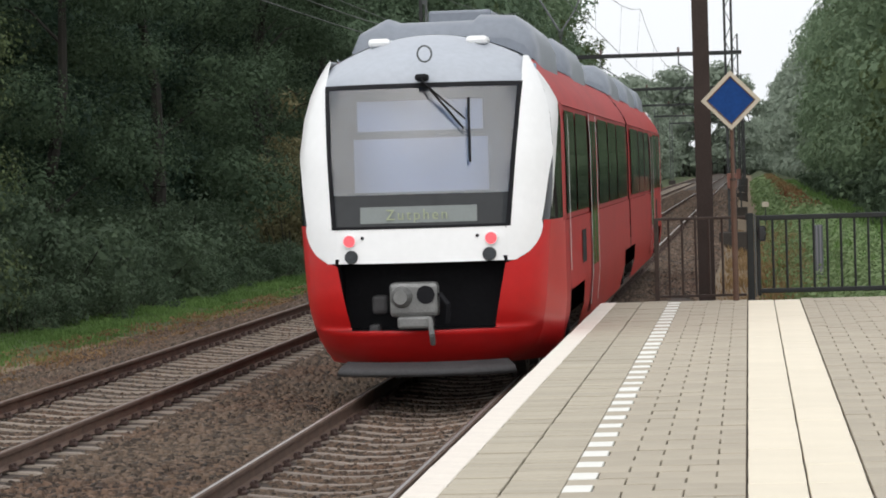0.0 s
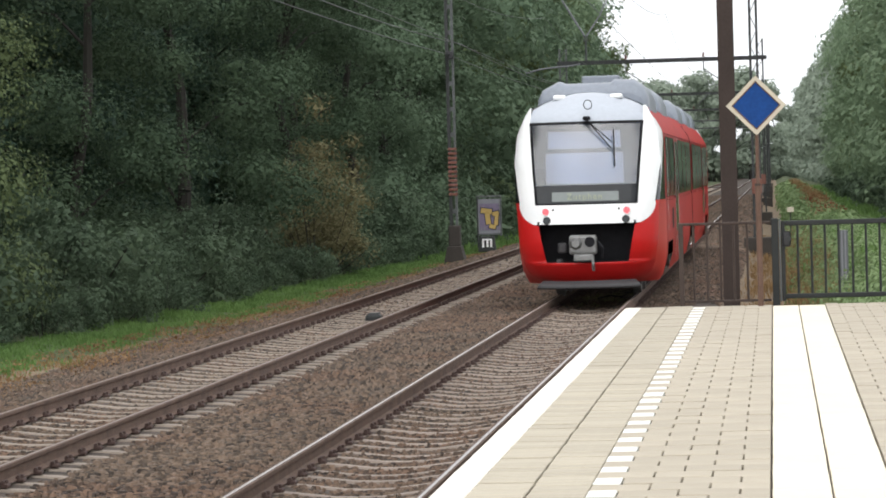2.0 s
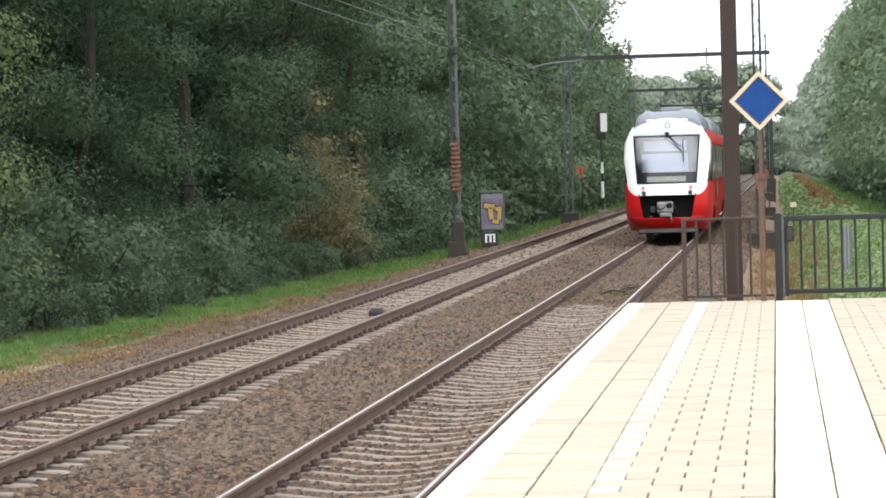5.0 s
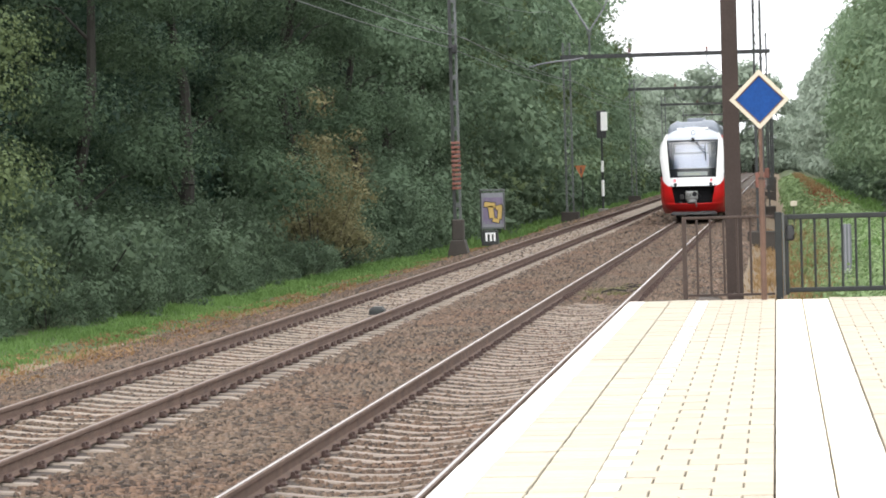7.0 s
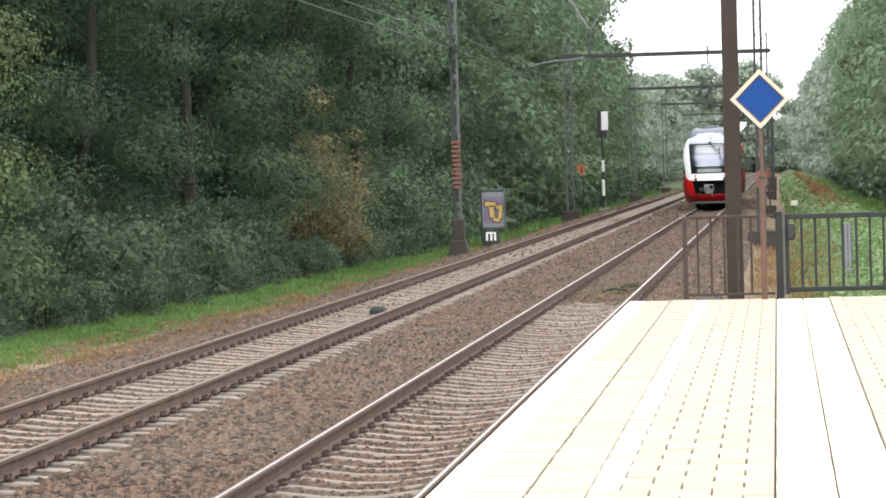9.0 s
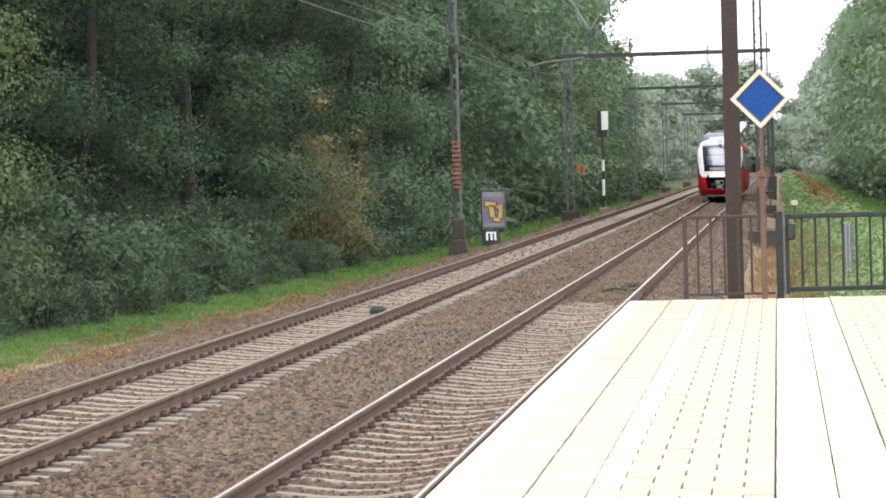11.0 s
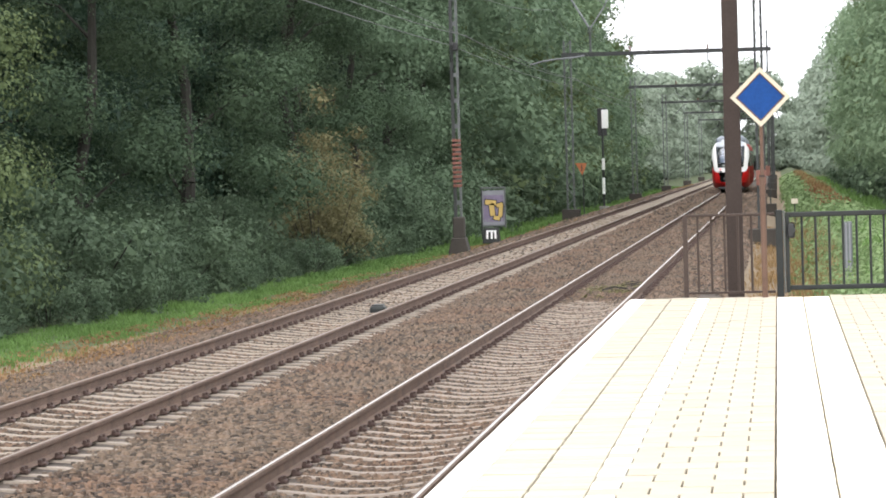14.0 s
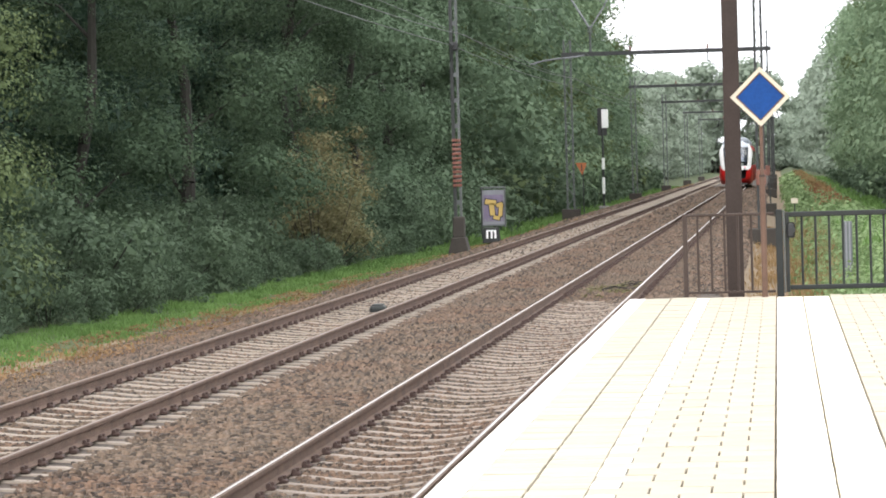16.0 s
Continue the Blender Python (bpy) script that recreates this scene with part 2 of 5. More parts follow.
def ground_height(x):
    u = min(abs(x - NEAR), abs(x - FAR))
    if u < 1.3:
        return lerp(u, [(0, -0.208), (0.2, -0.203), (0.45, -0.170), (0.62, -0.155), (0.9, -0.168), (1.1, -0.185), (1.3, -0.20)])
    return lerp(x, [(-400, 0.6), (-60, -0.2), (-16, -0.55), (-12.0, -0.60), (-10.6, -0.55), (-9.9, -0.42), (-9.1, -0.20),  (-1.3, -0.22), (-0.6, -0.5), (0.3, -0.7), (1.1, -0.3), (2.1, 0.25), (2.8, 0.22), (4.5, -0.3), (9, -0.3), (60, 0.2), (400, 0.4)])


def wood_edge(y):
    """How far the undergrowth reaches towards the track."""
    return lerp(y, [(40, -14.6), (54, -14.1), (62, -13.7), (72, -13.2), (85, -12.95), (100, -12.6), (130, -12.5), (340, -12.6)])


def build_ground():
    xs = sorted(set([-2500, -400, -60, -30, -20, 30, 60, 400, 2500] + [round(-16 + 0.3 * i, 2) for i in range(77)] + [c + s * u for c in (NEAR, FAR) for s in (-1, 1) for u in (0, 0.2, 0.45, 0.62, 0.9, 1.1, 1.3)]))
    ys = [-300, -60, 0] + [10 + 4 * i for i in range(60)] + [260 + 20 * i for i in range(25)] + [1000, 3000]
    rows = []
    for y in ys:
        row = []
        for x in xs:
            bump = 0.05 * noise.noise((x * 0.9, y * 0.3, 0)) if (x < -9.6 or x > 0) and abs(x) < 20 else 0.0
            row.append((x, y, ground_height(x) + bump - 0.03))
        rows.append(row)
    bm = grid_surface(rows)
    ob = part("ground", bm, M_SOIL)
    me = ob.data
    me.materials.append(M_BALLAST)
    me.materials.append(M_TANSOIL)
    for p in me.polygons:
        x = p.center.x
        if -10.0 < x < -0.9:
            p.material_index = 1
        elif wood_edge(p.center.y) + 2.0 < x < -9 or -1 < x < 0.6:
            p.material_index = 2
    tagged(ob, "soil verge with a broad bed of brown ballast", "ground", kind="structure")


build_ground()


# ---- tracks ----
def rail_section():
    return [(-0.07, -0.159), (0.07, -0.159), (0.07, -0.148), (0.012, -0.128), (0.009, -0.05), (0.034, -0.036), (0.035, -0.006), (0.028, -0.001), (0.016, 0.0), (-0.012, 0.0), (-0.028, -0.001), (-0.035, -0.006), (-0.034, -0.036), (-0.009, -0.05), (-0.012, -0.128), (-0.07, -0.148)]


def rail_mesh(top):
    pts = rail_section()
    ys = [4.0] + [10.0 + 10 * i for i in range(80)]
    bm = grid_surface([[(x, y, z) for x, z in pts] for y in ys], closed=True)
    me = bpy.data.meshes.new("rail")
    for f in bm.faces:
        f.smooth = False
        if all(v.co.z > -0.0005 for v in f.verts):
            f.material_index = 1
    bmesh.ops.recalc_face_normals(bm, faces=bm.faces)
    bm.to_mesh(me)
    bm.free()
    me.materials.append(M_RUST)
    me.materials.append(top)
    return me


def sleeper_mesh(mat):
    """A concrete sleeper, high under the rails and lower in the middle."""
    rows = []
    for x, top, half in ((-1.25, -0.235, 0.12), (-1.05, -0.19, 0.125), (-0.62, -0.168, 0.125), (-0.45, -0.185, 0.115), (-0.2, -0.215, 0.105), (0, -0.22, 0.105),
                         (0.2, -0.215, 0.105), (0.45, -0.185, 0.115), (0.62, -0.168, 0.125), (1.05, -0.19, 0.125), (1.25, -0.235, 0.12)):
        rows.append([(x, -half, top - 0.12), (x, -half + 0.058, top), (x, half - 0.058, top), (x, half, top - 0.12)])
    bm = grid_surface(rows, closed=True)
    bm.faces.new([v for v in bm.verts if abs(v.co.x + 1.25) < 1e-5])
    bm.faces.new([v for v in bm.verts if abs(v.co.x - 1.25) < 1e-5])
    for f in bm.faces:
        f.smooth = False
    bmesh.ops.recalc_face_normals(bm, faces=bm.faces)
    me = bpy.data.meshes.new("sleeper")
    bm.to_mesh(me)
    bm.free()
    me.materials.append(mat)
    return me


def clip_mesh():
    """A spring clip on its shoulder beside the rail."""
    bm = boxed(0.06, 0.14, -0.055, 0.055, -0.175, -0.135, 0.014)
    rod(bm, (0.085, -0.055, -0.128), (0.085, 0.055, -0.128), 0.02, sides=7)
    rod(bm, (0.11, 0.0, -0.14), (0.11, 0.0, -0.105), 0.016, sides=7)
    bmesh.ops.recalc_face_normals(bm, faces=bm.faces)
    me = bpy.data.meshes.new("rail_clip")
    bm.to_mesh(me)
    bm.free()
    me.materials.append(M_CLIP)
    return me


SLEEPER, STAINED_SLEEPER, CLIP = sleeper_mesh(M_SLEEPER), sleeper_mesh(M_SLEEPER_STAINED), clip_mesh()
FAR_CLIP = mesh_of("far_clip", [(0.05, -0.06, -0.175), (0.16, -0.06, -0.175), (0.16, 0.06, -0.175), (0.05, 0.06, -0.175), (0.06, -0.05, -0.085), (0.13, -0.05, -0.085), (0.13, 0.05, -0.085), (0.06, 0.05, -0.085)],
                   [(0, 1, 5, 4), (1, 2, 6, 5), (2, 3, 7, 6), (3, 0, 4, 7), (4, 5, 6, 7)], M_CLIP)


def joined_copies(name, me, places, mat, parent, label=""):
    """Many copies of a small mesh as one part."""
    v = np.array([p.co[:] for p in me.vertices])
    polys = [list(p.vertices) for p in me.polygons]
    verts, faces = [], []
    for i, (m, s) in enumerate(places):
        w = v * (s, 1, 1) + np.array(m)
        verts.extend(w.tolist())
        faces.extend([[a + i * len(v) for a in (p if s > 0 else p[::-1])] for p in polys])
    ob = new(name, mesh_of(name, verts, faces, mat))
    ob.parent = parent
    return tagged(ob, label, kind="stuff")


def build_track(x, first, count, top, label, shown=620):
    track = empty("railway_track", pose(x, 0, 0), label, "railway track", "pair of tracks", "structure")
    rail = rail_mesh(top)
    for s in (-0.7525, 0.7525):
        shared("rail", rail, track, pose(s, 0, 0))
    far_sl, far_cl = [], []
    for i in range(620):
        y = first + PITCH_S * i
        dz, sl = 0.006 * math.sin(i * 2.3), None
        if i >= shown:
            sl = None
        elif i < count:
            sl = shared("sleeper", STAINED_SLEEPER if x == NEAR else SLEEPER, track, pose(0.01 * math.sin(i * 1.7), y, dz, 0, 0, 0.35 * math.sin(i * 3.1)))
        else:
            far_sl.append(((0, y, dz), 1))
        for s in (-0.7525, 0.7525):
            for d in (-1, 1):
                if sl and i < count:
                    shared("rail_clip", CLIP, sl, Matrix.Translation((s, 0, 0)) @ Matrix.Rotation(0 if d > 0 else math.pi, 4, "Z"))
                elif i < 330:
                    far_cl.append(((s, y, 0), d))
    if far_sl:
        joined_copies("sleepers", SLEEPER, far_sl, M_SLEEPER, track)
    joined_copies("rail_clips", FAR_CLIP, far_cl, M_CLIP, track)
    return track


track_near = build_track(NEAR, 23.53 - 0.6 * 16, 74, M_RAILTOP, "near track with shiny worn rails on concrete sleepers", 74)
track_far = build_track(FAR, 23.60 - 0.6 * 6, 150, M_RAILTOP_DULL, "far track with rusty brown rails on concrete sleepers")


def stones(name, areas, label, mat=M_STONE):
    """Loose broken stones set in the bed: blunt lumps nearby, three-sided shards far off."""
    verts, faces, o = [], [], 0
    shard = np.array([(0, 1, 3), (1, 2, 3), (2, 0, 3)])
    lump = np.array([(0, 1, 4), (0, 4, 3), (1, 2, 5), (1, 5, 4), (2, 0, 3), (2, 3, 5), (3, 4, 5)])
    for x0, x1, y0, y1, density, size, height in areas:
        n = int((x1 - x0) * (y1 - y0) * density)
        p = rng.uniform((x0, y0), (x1, y1), (n, 2))
        z = np.array([height(a, b) for a, b in p])
        keep = z > -50
        p, z = p[keep], z[keep]
        n = len(p)
        blunt = y1 <= 36
        k = 6 if blunt else 4
        turn = rng.uniform(0, 6.28, (n, 1)) + np.array([0, 2.1, 4.2]) + rng.normal(0, 0.3, (n, 3))
        far = size * rng.uniform(0.7, 1.7, (n, 3))
        v = np.zeros((n, k, 3))
        v[:, :3, 0], v[:, :3, 1] = far * np.cos(turn), far * np.sin(turn)
        v[:, :3, 2] = -size * rng.uniform(0.1, 0.7, (n, 3))
        if blunt:
            v[:, 3:, :2] = v[:, :3, :2] * rng.uniform(0.5, 0.85, (n, 3, 1)) + rng.normal(0, 0.15 * size, (n, 1, 2))
            v[:, 3:, 2] = size * (rng.uniform(0.25, 0.75, (n, 1)) + rng.normal(0, 0.16, (n, 3)))
        else:
            v[:, 3, :2] = rng.normal(0, 0.45 * size, (n, 2))
            v[:, 3, 2] = size * rng.uniform(0.2, 0.8, n)
        v += np.column_stack([p, z + rng.uniform(-0.2, 0.6, n) * size])[:, None, :]
        faces.append(((lump if blunt else shard)[None] + (np.arange(n) * k)[:, None, None] + o).reshape(-1, 3))
        verts.append(v.reshape(-1, 3))
        o += n * k
    v, f = np.concatenate(verts), np.concatenate(faces)
    ob = new(name, fast_mesh(name, v, f, mat))
    return tagged(ob, label, "ballast", kind="stuff")


def fast_mesh(name, v, f, mat):
    me = bpy.data.meshes.new(name)
    k = f.shape[1]
    me.vertices.add(len(v))
    me.vertices.foreach_set("co", np.ascontiguousarray(v, np.float32).ravel())
    me.loops.add(f.size)
    me.loops.foreach_set("vertex_index", np.ascontiguousarray(f, np.int32).ravel())
    me.polygons.add(len(f))
    me.polygons.foreach_set("loop_start", np.arange(0, f.size, k, dtype=np.int32))
    me.update(calc_edges=True)
    me.materials.append(mat)
    return me


def buried_from(x):
    """Where the near track's sleepers sink under the stones."""
    return 56.5 + 1.2 * math.sin(x * 3.1) - 1.5 * abs(x - NEAR)


def bed_level(x, y):
    """The ballast's height: level with the sleepers between them, clear of the rails."""
    for c in (NEAR, FAR):
        u = abs(x - c)
        if u < 1.3:
            if abs(u - 0.7525) < 0.10:
                return -99
            first = (23.53 if c == NEAR else 23.60)
            ph = ((y - first) / PITCH_S + 0.5) % 1 - 0.5
            if y < buried_from(x) or c == FAR:
                if abs(ph) < 0.15:
                    return -99
                return lerp(u, [(0, -0.24), (0.2, -0.235), (0.45, -0.203), (0.62, -0.188), (1.05, -0.21), (1.3, -0.23)])
            return -0.185 - 0.035 * (u < 0.4)
    return ground_height(x) - 0.01


def in_track(x, y):
    u = min(abs(x - NEAR), abs(x - FAR))
    if u < 1.3 and u > 1.0 + 0.12 * math.sin(y * 4.3) * math.sin(y * 1.7):
        return -0.215
    return bed_level(x, y) - 0.002 if u < 0.62 else -99


def buried(x, y):
    return bed_level(x, y) if y > buried_from(x) else -99


def off_track(x, y):
    return bed_level(x, y) if min(abs(x - NEAR), abs(x - FAR)) >= 1.3 else -99


stones("ballast", [(-10.3, PLAT_EDGE, 14, 36, 340, 0.041, off_track), (-10.2, -1.6, 36, 60, 230, 0.05, off_track), (-10.2, -0.9, 60, 90, 130, 0.058, off_track),
                   (-11.6, -10.2, 38, 62, 170, 0.030, off_track), (-11.0, -10.2, 62, 110, 70, 0.045, off_track), (-10.4, -0.9, 90, 140, 60, 0.085, off_track), (-10.6, -0.9, 140, 280, 18, 0.15, off_track), (-4.7, -2.1, 120, 280, 26, 0.10, buried),
                   (-8.7, -2.1, 14, 34, 380, 0.027, in_track), (-8.7, -2.1, 34, 57, 330, 0.029, in_track), (-8.7, -6.1, 57, 80, 130, 0.035, in_track), (-8.7, -6.1, 80, 150, 40, 0.05, in_track),
                   (-4.7, -2.1, 54, 80, 330, 0.036, buried), (-4.7, -2.1, 80, 120, 120, 0.055, buried)],
       "broken brown and grey ballast stones between the tracks")


# ---- platform ----
def build_platform():
    bm = bmesh.new()
    box(bm, PLAT_EDGE + 0.03, 9.0, -30, PLAT_END, GROUND, PLAT - 0.035)
    plat = part("platform", bm, M_CONCRETE)
    plat.data.materials.append(M_JOINT)
    for p in plat.data.polygons:
        if p.normal.z > 0.9:
            p.material_index = 1
    tagged(plat, "paved station platform with a white edge and cream guide strip", "platform", kind="structure")
    P = 0.332

    def slab(name, w, l, mat, chamfer=0.006, high=0.04):
        b = boxed(-w / 2, w / 2, -l / 2, l / 2, -high, 0)
        top = [f for f in b.faces if f.normal.z > 0.9]
        bmesh.ops.inset_region(b, faces=top, thickness=chamfer, depth=0.0)
        for f in b.faces:
            if f.normal.z > 0.9 and f.calc_area() > w * l * 0.5:
                for v in f.verts:
                    v.co.z += 0.004
        bmesh.ops.recalc_face_normals(b, faces=b.faces)
        me = bpy.data.meshes.new(name)
        b.to_mesh(me)
        b.free()
        me.materials.append(mat)
        return me

    g = 0.011
    tile = slab("tile", P - g, P - g, M_TILE)
    half = slab("half_tile", P / 2 - g, P - g, M_TILE)
    white = slab("white_tile", P / 2 - g, P - g, M_WHITE_TILE)
    guide = slab("guide_tile", 0.327 - 0.012, 1.0 - 0.004, M_GUIDE)
    edging = slab("edging", P - 0.012, P / 2 - 0.013, M_EDGE_TILE, 0.006)
    kerb = slab("edge_slab", 0.2, 1.0 - 0.006, M_KERB, 0.012, 0.14)
    spots = []
    uneven = {tile: 0.007, half: 0.007, white: 0.005, guide: 0.003, edging: 0.009, kerb: 0.004}

    def lay(me, x, y):
        spots.append((me, x, y, PLAT - 0.004 + uneven[me] * (noise.random() - 0.5)))

    a0 = -1.05
    rows_n = int((PLAT_END - 13.0) / P)
    for r in range(rows_n):
        y = PLAT_END - P * (r + 0.5)
        for q in (0.25, 0.75):
            for c in (0, 1):
                lay(edging, -1.70 + 0.0 + P * (c + 0.5) - 0.008, PLAT_END - P * (r + q))
        if r % 2:
            lay(white, a0 + P / 4, y)
            for c in range(2):
                lay(tile, a0 + P / 2 + P * (c + 0.5), y)
            lay(half, a0 + 2.75 * P, y)
        else:
            for c in range(3):
                lay(tile, a0 + P * (c + 0.5), y)
        x1 = 0.605
        for c in range(8):
            if r % 2:
                lay(tile, x1 + P * (c + 0.5), y)
            else:
                lay(half if c == 0 else tile, x1 + (P / 4 if c == 0 else P * c), y)
    for r in range(27):
        y = PLAT_END - 0.33 - (r + 0.5)
        lay(kerb, PLAT_EDGE + 0.1, PLAT_END - (r + 0.5))
        for c in (0, 1):
            lay(guide, -0.052 + 0.327 * (c + 0.5), y)
    # pieces past the nearest stretch are joined by kind
    far = {}
    names = {tile: "tile", half: "half_tile", white: "white_tile", guide: "guide_tile", edging: "edging", kerb: "edge_slab"}
    limit = {tile: 31.0, half: 99, white: 99, guide: 99, edging: 27.0, kerb: 99}
    for me, x, y, z in spots:
        if y < limit[me] and x < 2.0:
            shared(names[me], me, plat, pose(x, y, z, 0.5 * (noise.random() - 0.5) * (me in (tile, edging)), 0, 0.25 * math.sin(x * 91 + y * 17)))
        else:
            far.setdefault(me, []).append(((x, y, z), 1))
    for me, places in far.items():
        joined_copies(names[me] + "s", me, places, me.materials[0], plat)


# ---- trees ----
def leaf_quads(centres, radii, counts, size, up=0.35, seed=1, shell=0.35, corners=4):
    """Leaves on the outer shells of clumps: vertices and four-cornered faces."""
    g = np.random.default_rng(seed)
    idx = np.repeat(np.arange(len(centres)), counts)
    n = len(idx)
    d = g.normal(size=(n, 3))
    d[:, 2] += up * g.random(n)
    d /= np.linalg.norm(d, axis=1)[:, None]
    r = 1 - shell * g.random(n) ** 1.5 + 0.22 * g.random(n) ** 4
    p = centres[idx] + d * radii[idx] * r[:, None]
    nrm = d + g.normal(0, 0.34, (n, 3)) + (0, 0, 0.3)
    nrm /= np.linalg.norm(nrm, axis=1)[:, None]
    t = np.cross(nrm, g.normal(size=(n, 3)))
    t /= np.linalg.norm(t, axis=1)[:, None] + 1e-9
    b = np.cross(nrm, t)
    L = size * g.uniform(0.6, 1.35, n)[:, None]
    w = L * g.uniform(0.28, 0.42, n)[:, None]
    inner = g.random(n) < (0.13 if size < 0.2 else 0.04)
    p = np.where(inner[:, None], centres[idx] + (p - centres[idx]) * 0.5, p)
    L, w = (np.where(inner[:, None], q * 2.0, q) for q in (L, w))
    if corners == 3:
        v = np.stack([p - t * L * 0.5, p + t * L * 0.35 + b * w * 1.2, p + t * L * 0.3 - b * w * 1.2], 1).reshape(-1, 3)
        return v, np.arange(n * 3).reshape(-1, 3)
    v = np.stack([p - t * L * 0.5, p + b * w - t * L * 0.02 + nrm * w * 0.25, p + t * L * 0.5, p - b * w - t * L * 0.02 + nrm * w * 0.25], 1).reshape(-1, 3)
    return v, np.arange(n * 4).reshape(-1, 4)


def crown_clumps(seed, high, low, radius, count, flat=1.0):
    """Clump centres and radii on boughs round an uneven crown, with hollows between them."""
    g = np.random.default_rng(seed)
    cs, rs = [], []
    phase = g.uniform(0, 6.28, 4)
    boughs = max(4, count // 5)
    for b in range(boughs):
        h = (b + g.uniform(0.2, 0.8)) / boughs
        a = b * 2.4 + g.uniform(-0.5, 0.5)
        prof = (math.sin(math.pi * min(1, 0.30 + 0.64 * h)) ** 0.6) * radius * (1 + 0.22 * math.sin(2 * a + phase[0]))
        for k in range(5):
            rr = prof * (0.35 + 0.65 * g.random() ** 0.6)
            aa = a + g.normal(0, 0.38)
            z = low + (high - low) * h + g.normal(0, 0.45) - 0.12 * (rr / radius) ** 2 * 3
            cs.append((rr * math.cos(aa), rr * math.sin(aa), max(0.6, z)))
            s = g.uniform(0.65, 1.6) * (radius / 3.2)
            rs.append((s * g.uniform(0.9, 1.35), s * g.uniform(0.9, 1.35), s * g.uniform(0.5, 0.75) * flat))
    return np.array(cs), np.array(rs)


def make_tree(seed, high, low, radius, clumps, leaves, size, mat, label, group):
    t = empty("tree", pose(0, 0, -300), label, "tree", group)
    cs, rs = crown_clumps(seed, high - 1, low, radius, clumps)
    vol = rs[:, 0] * rs[:, 1]
    counts = np.maximum(4, (leaves * vol / vol.sum())).astype(int)
    v, f = leaf_quads(cs, rs, counts, size, seed=seed + 50, corners=4 if size < 0.12 else 3)
    crown = new("crown", fast_mesh("crown", v, f, mat))
    crown.parent = t
    bm = bmesh.new()
    g = random.Random(seed)
    bends = [Vector((g.uniform(-0.25, 0.25) * i, g.uniform(-0.25, 0.25) * i, high * 0.82 * i / 5 - (0.4 if i == 0 else 0))) for i in range(6)]
    r0 = 0.2 * high / 15
    for i in range(5):
        rod(bm, bends[i], bends[i + 1], r0 * (1.25 if i == 0 else 1 - 0.17 * i), r0 * (1 - 0.17 * (i + 1)), 7)
    for i in range(0, len(cs), max(1, len(cs) // 7)):
        c = Vector(cs[i])
        h = max(1.0, min(c.z - 1.2, high * 0.75))
        k = h / (high * 0.82) * 5
        a = bends[int(k)].lerp(bends[min(5, int(k) + 1)], k % 1)
        mid = a.lerp(c, 0.55) + Vector((0, 0, 0.35))
        rod(bm, a, mid, r0 * 0.26, r0 * 0.15, 5)
        rod(bm, mid, c, r0 * 0.15, r0 * 0.04, 5)
    part("trunk", bm, M_BARK, t)
    return t


def plant(kinds, rows):
    """Copies of the trees at (x, y, turn, scale, kind)."""
    for x, y, turn, s, k in rows:
        copy_thing(kinds[k % len(kinds)], pose(x, y, ground_height(x) - 0.05, 0, 0, turn) @ Matrix.Diagonal((s, s, s * 1.0, 1)))


def drop_patterns(kinds):
    for t in kinds:
        for o in list(t.children):
            bpy.data.objects.remove(o)
        bpy.data.objects.remove(t)


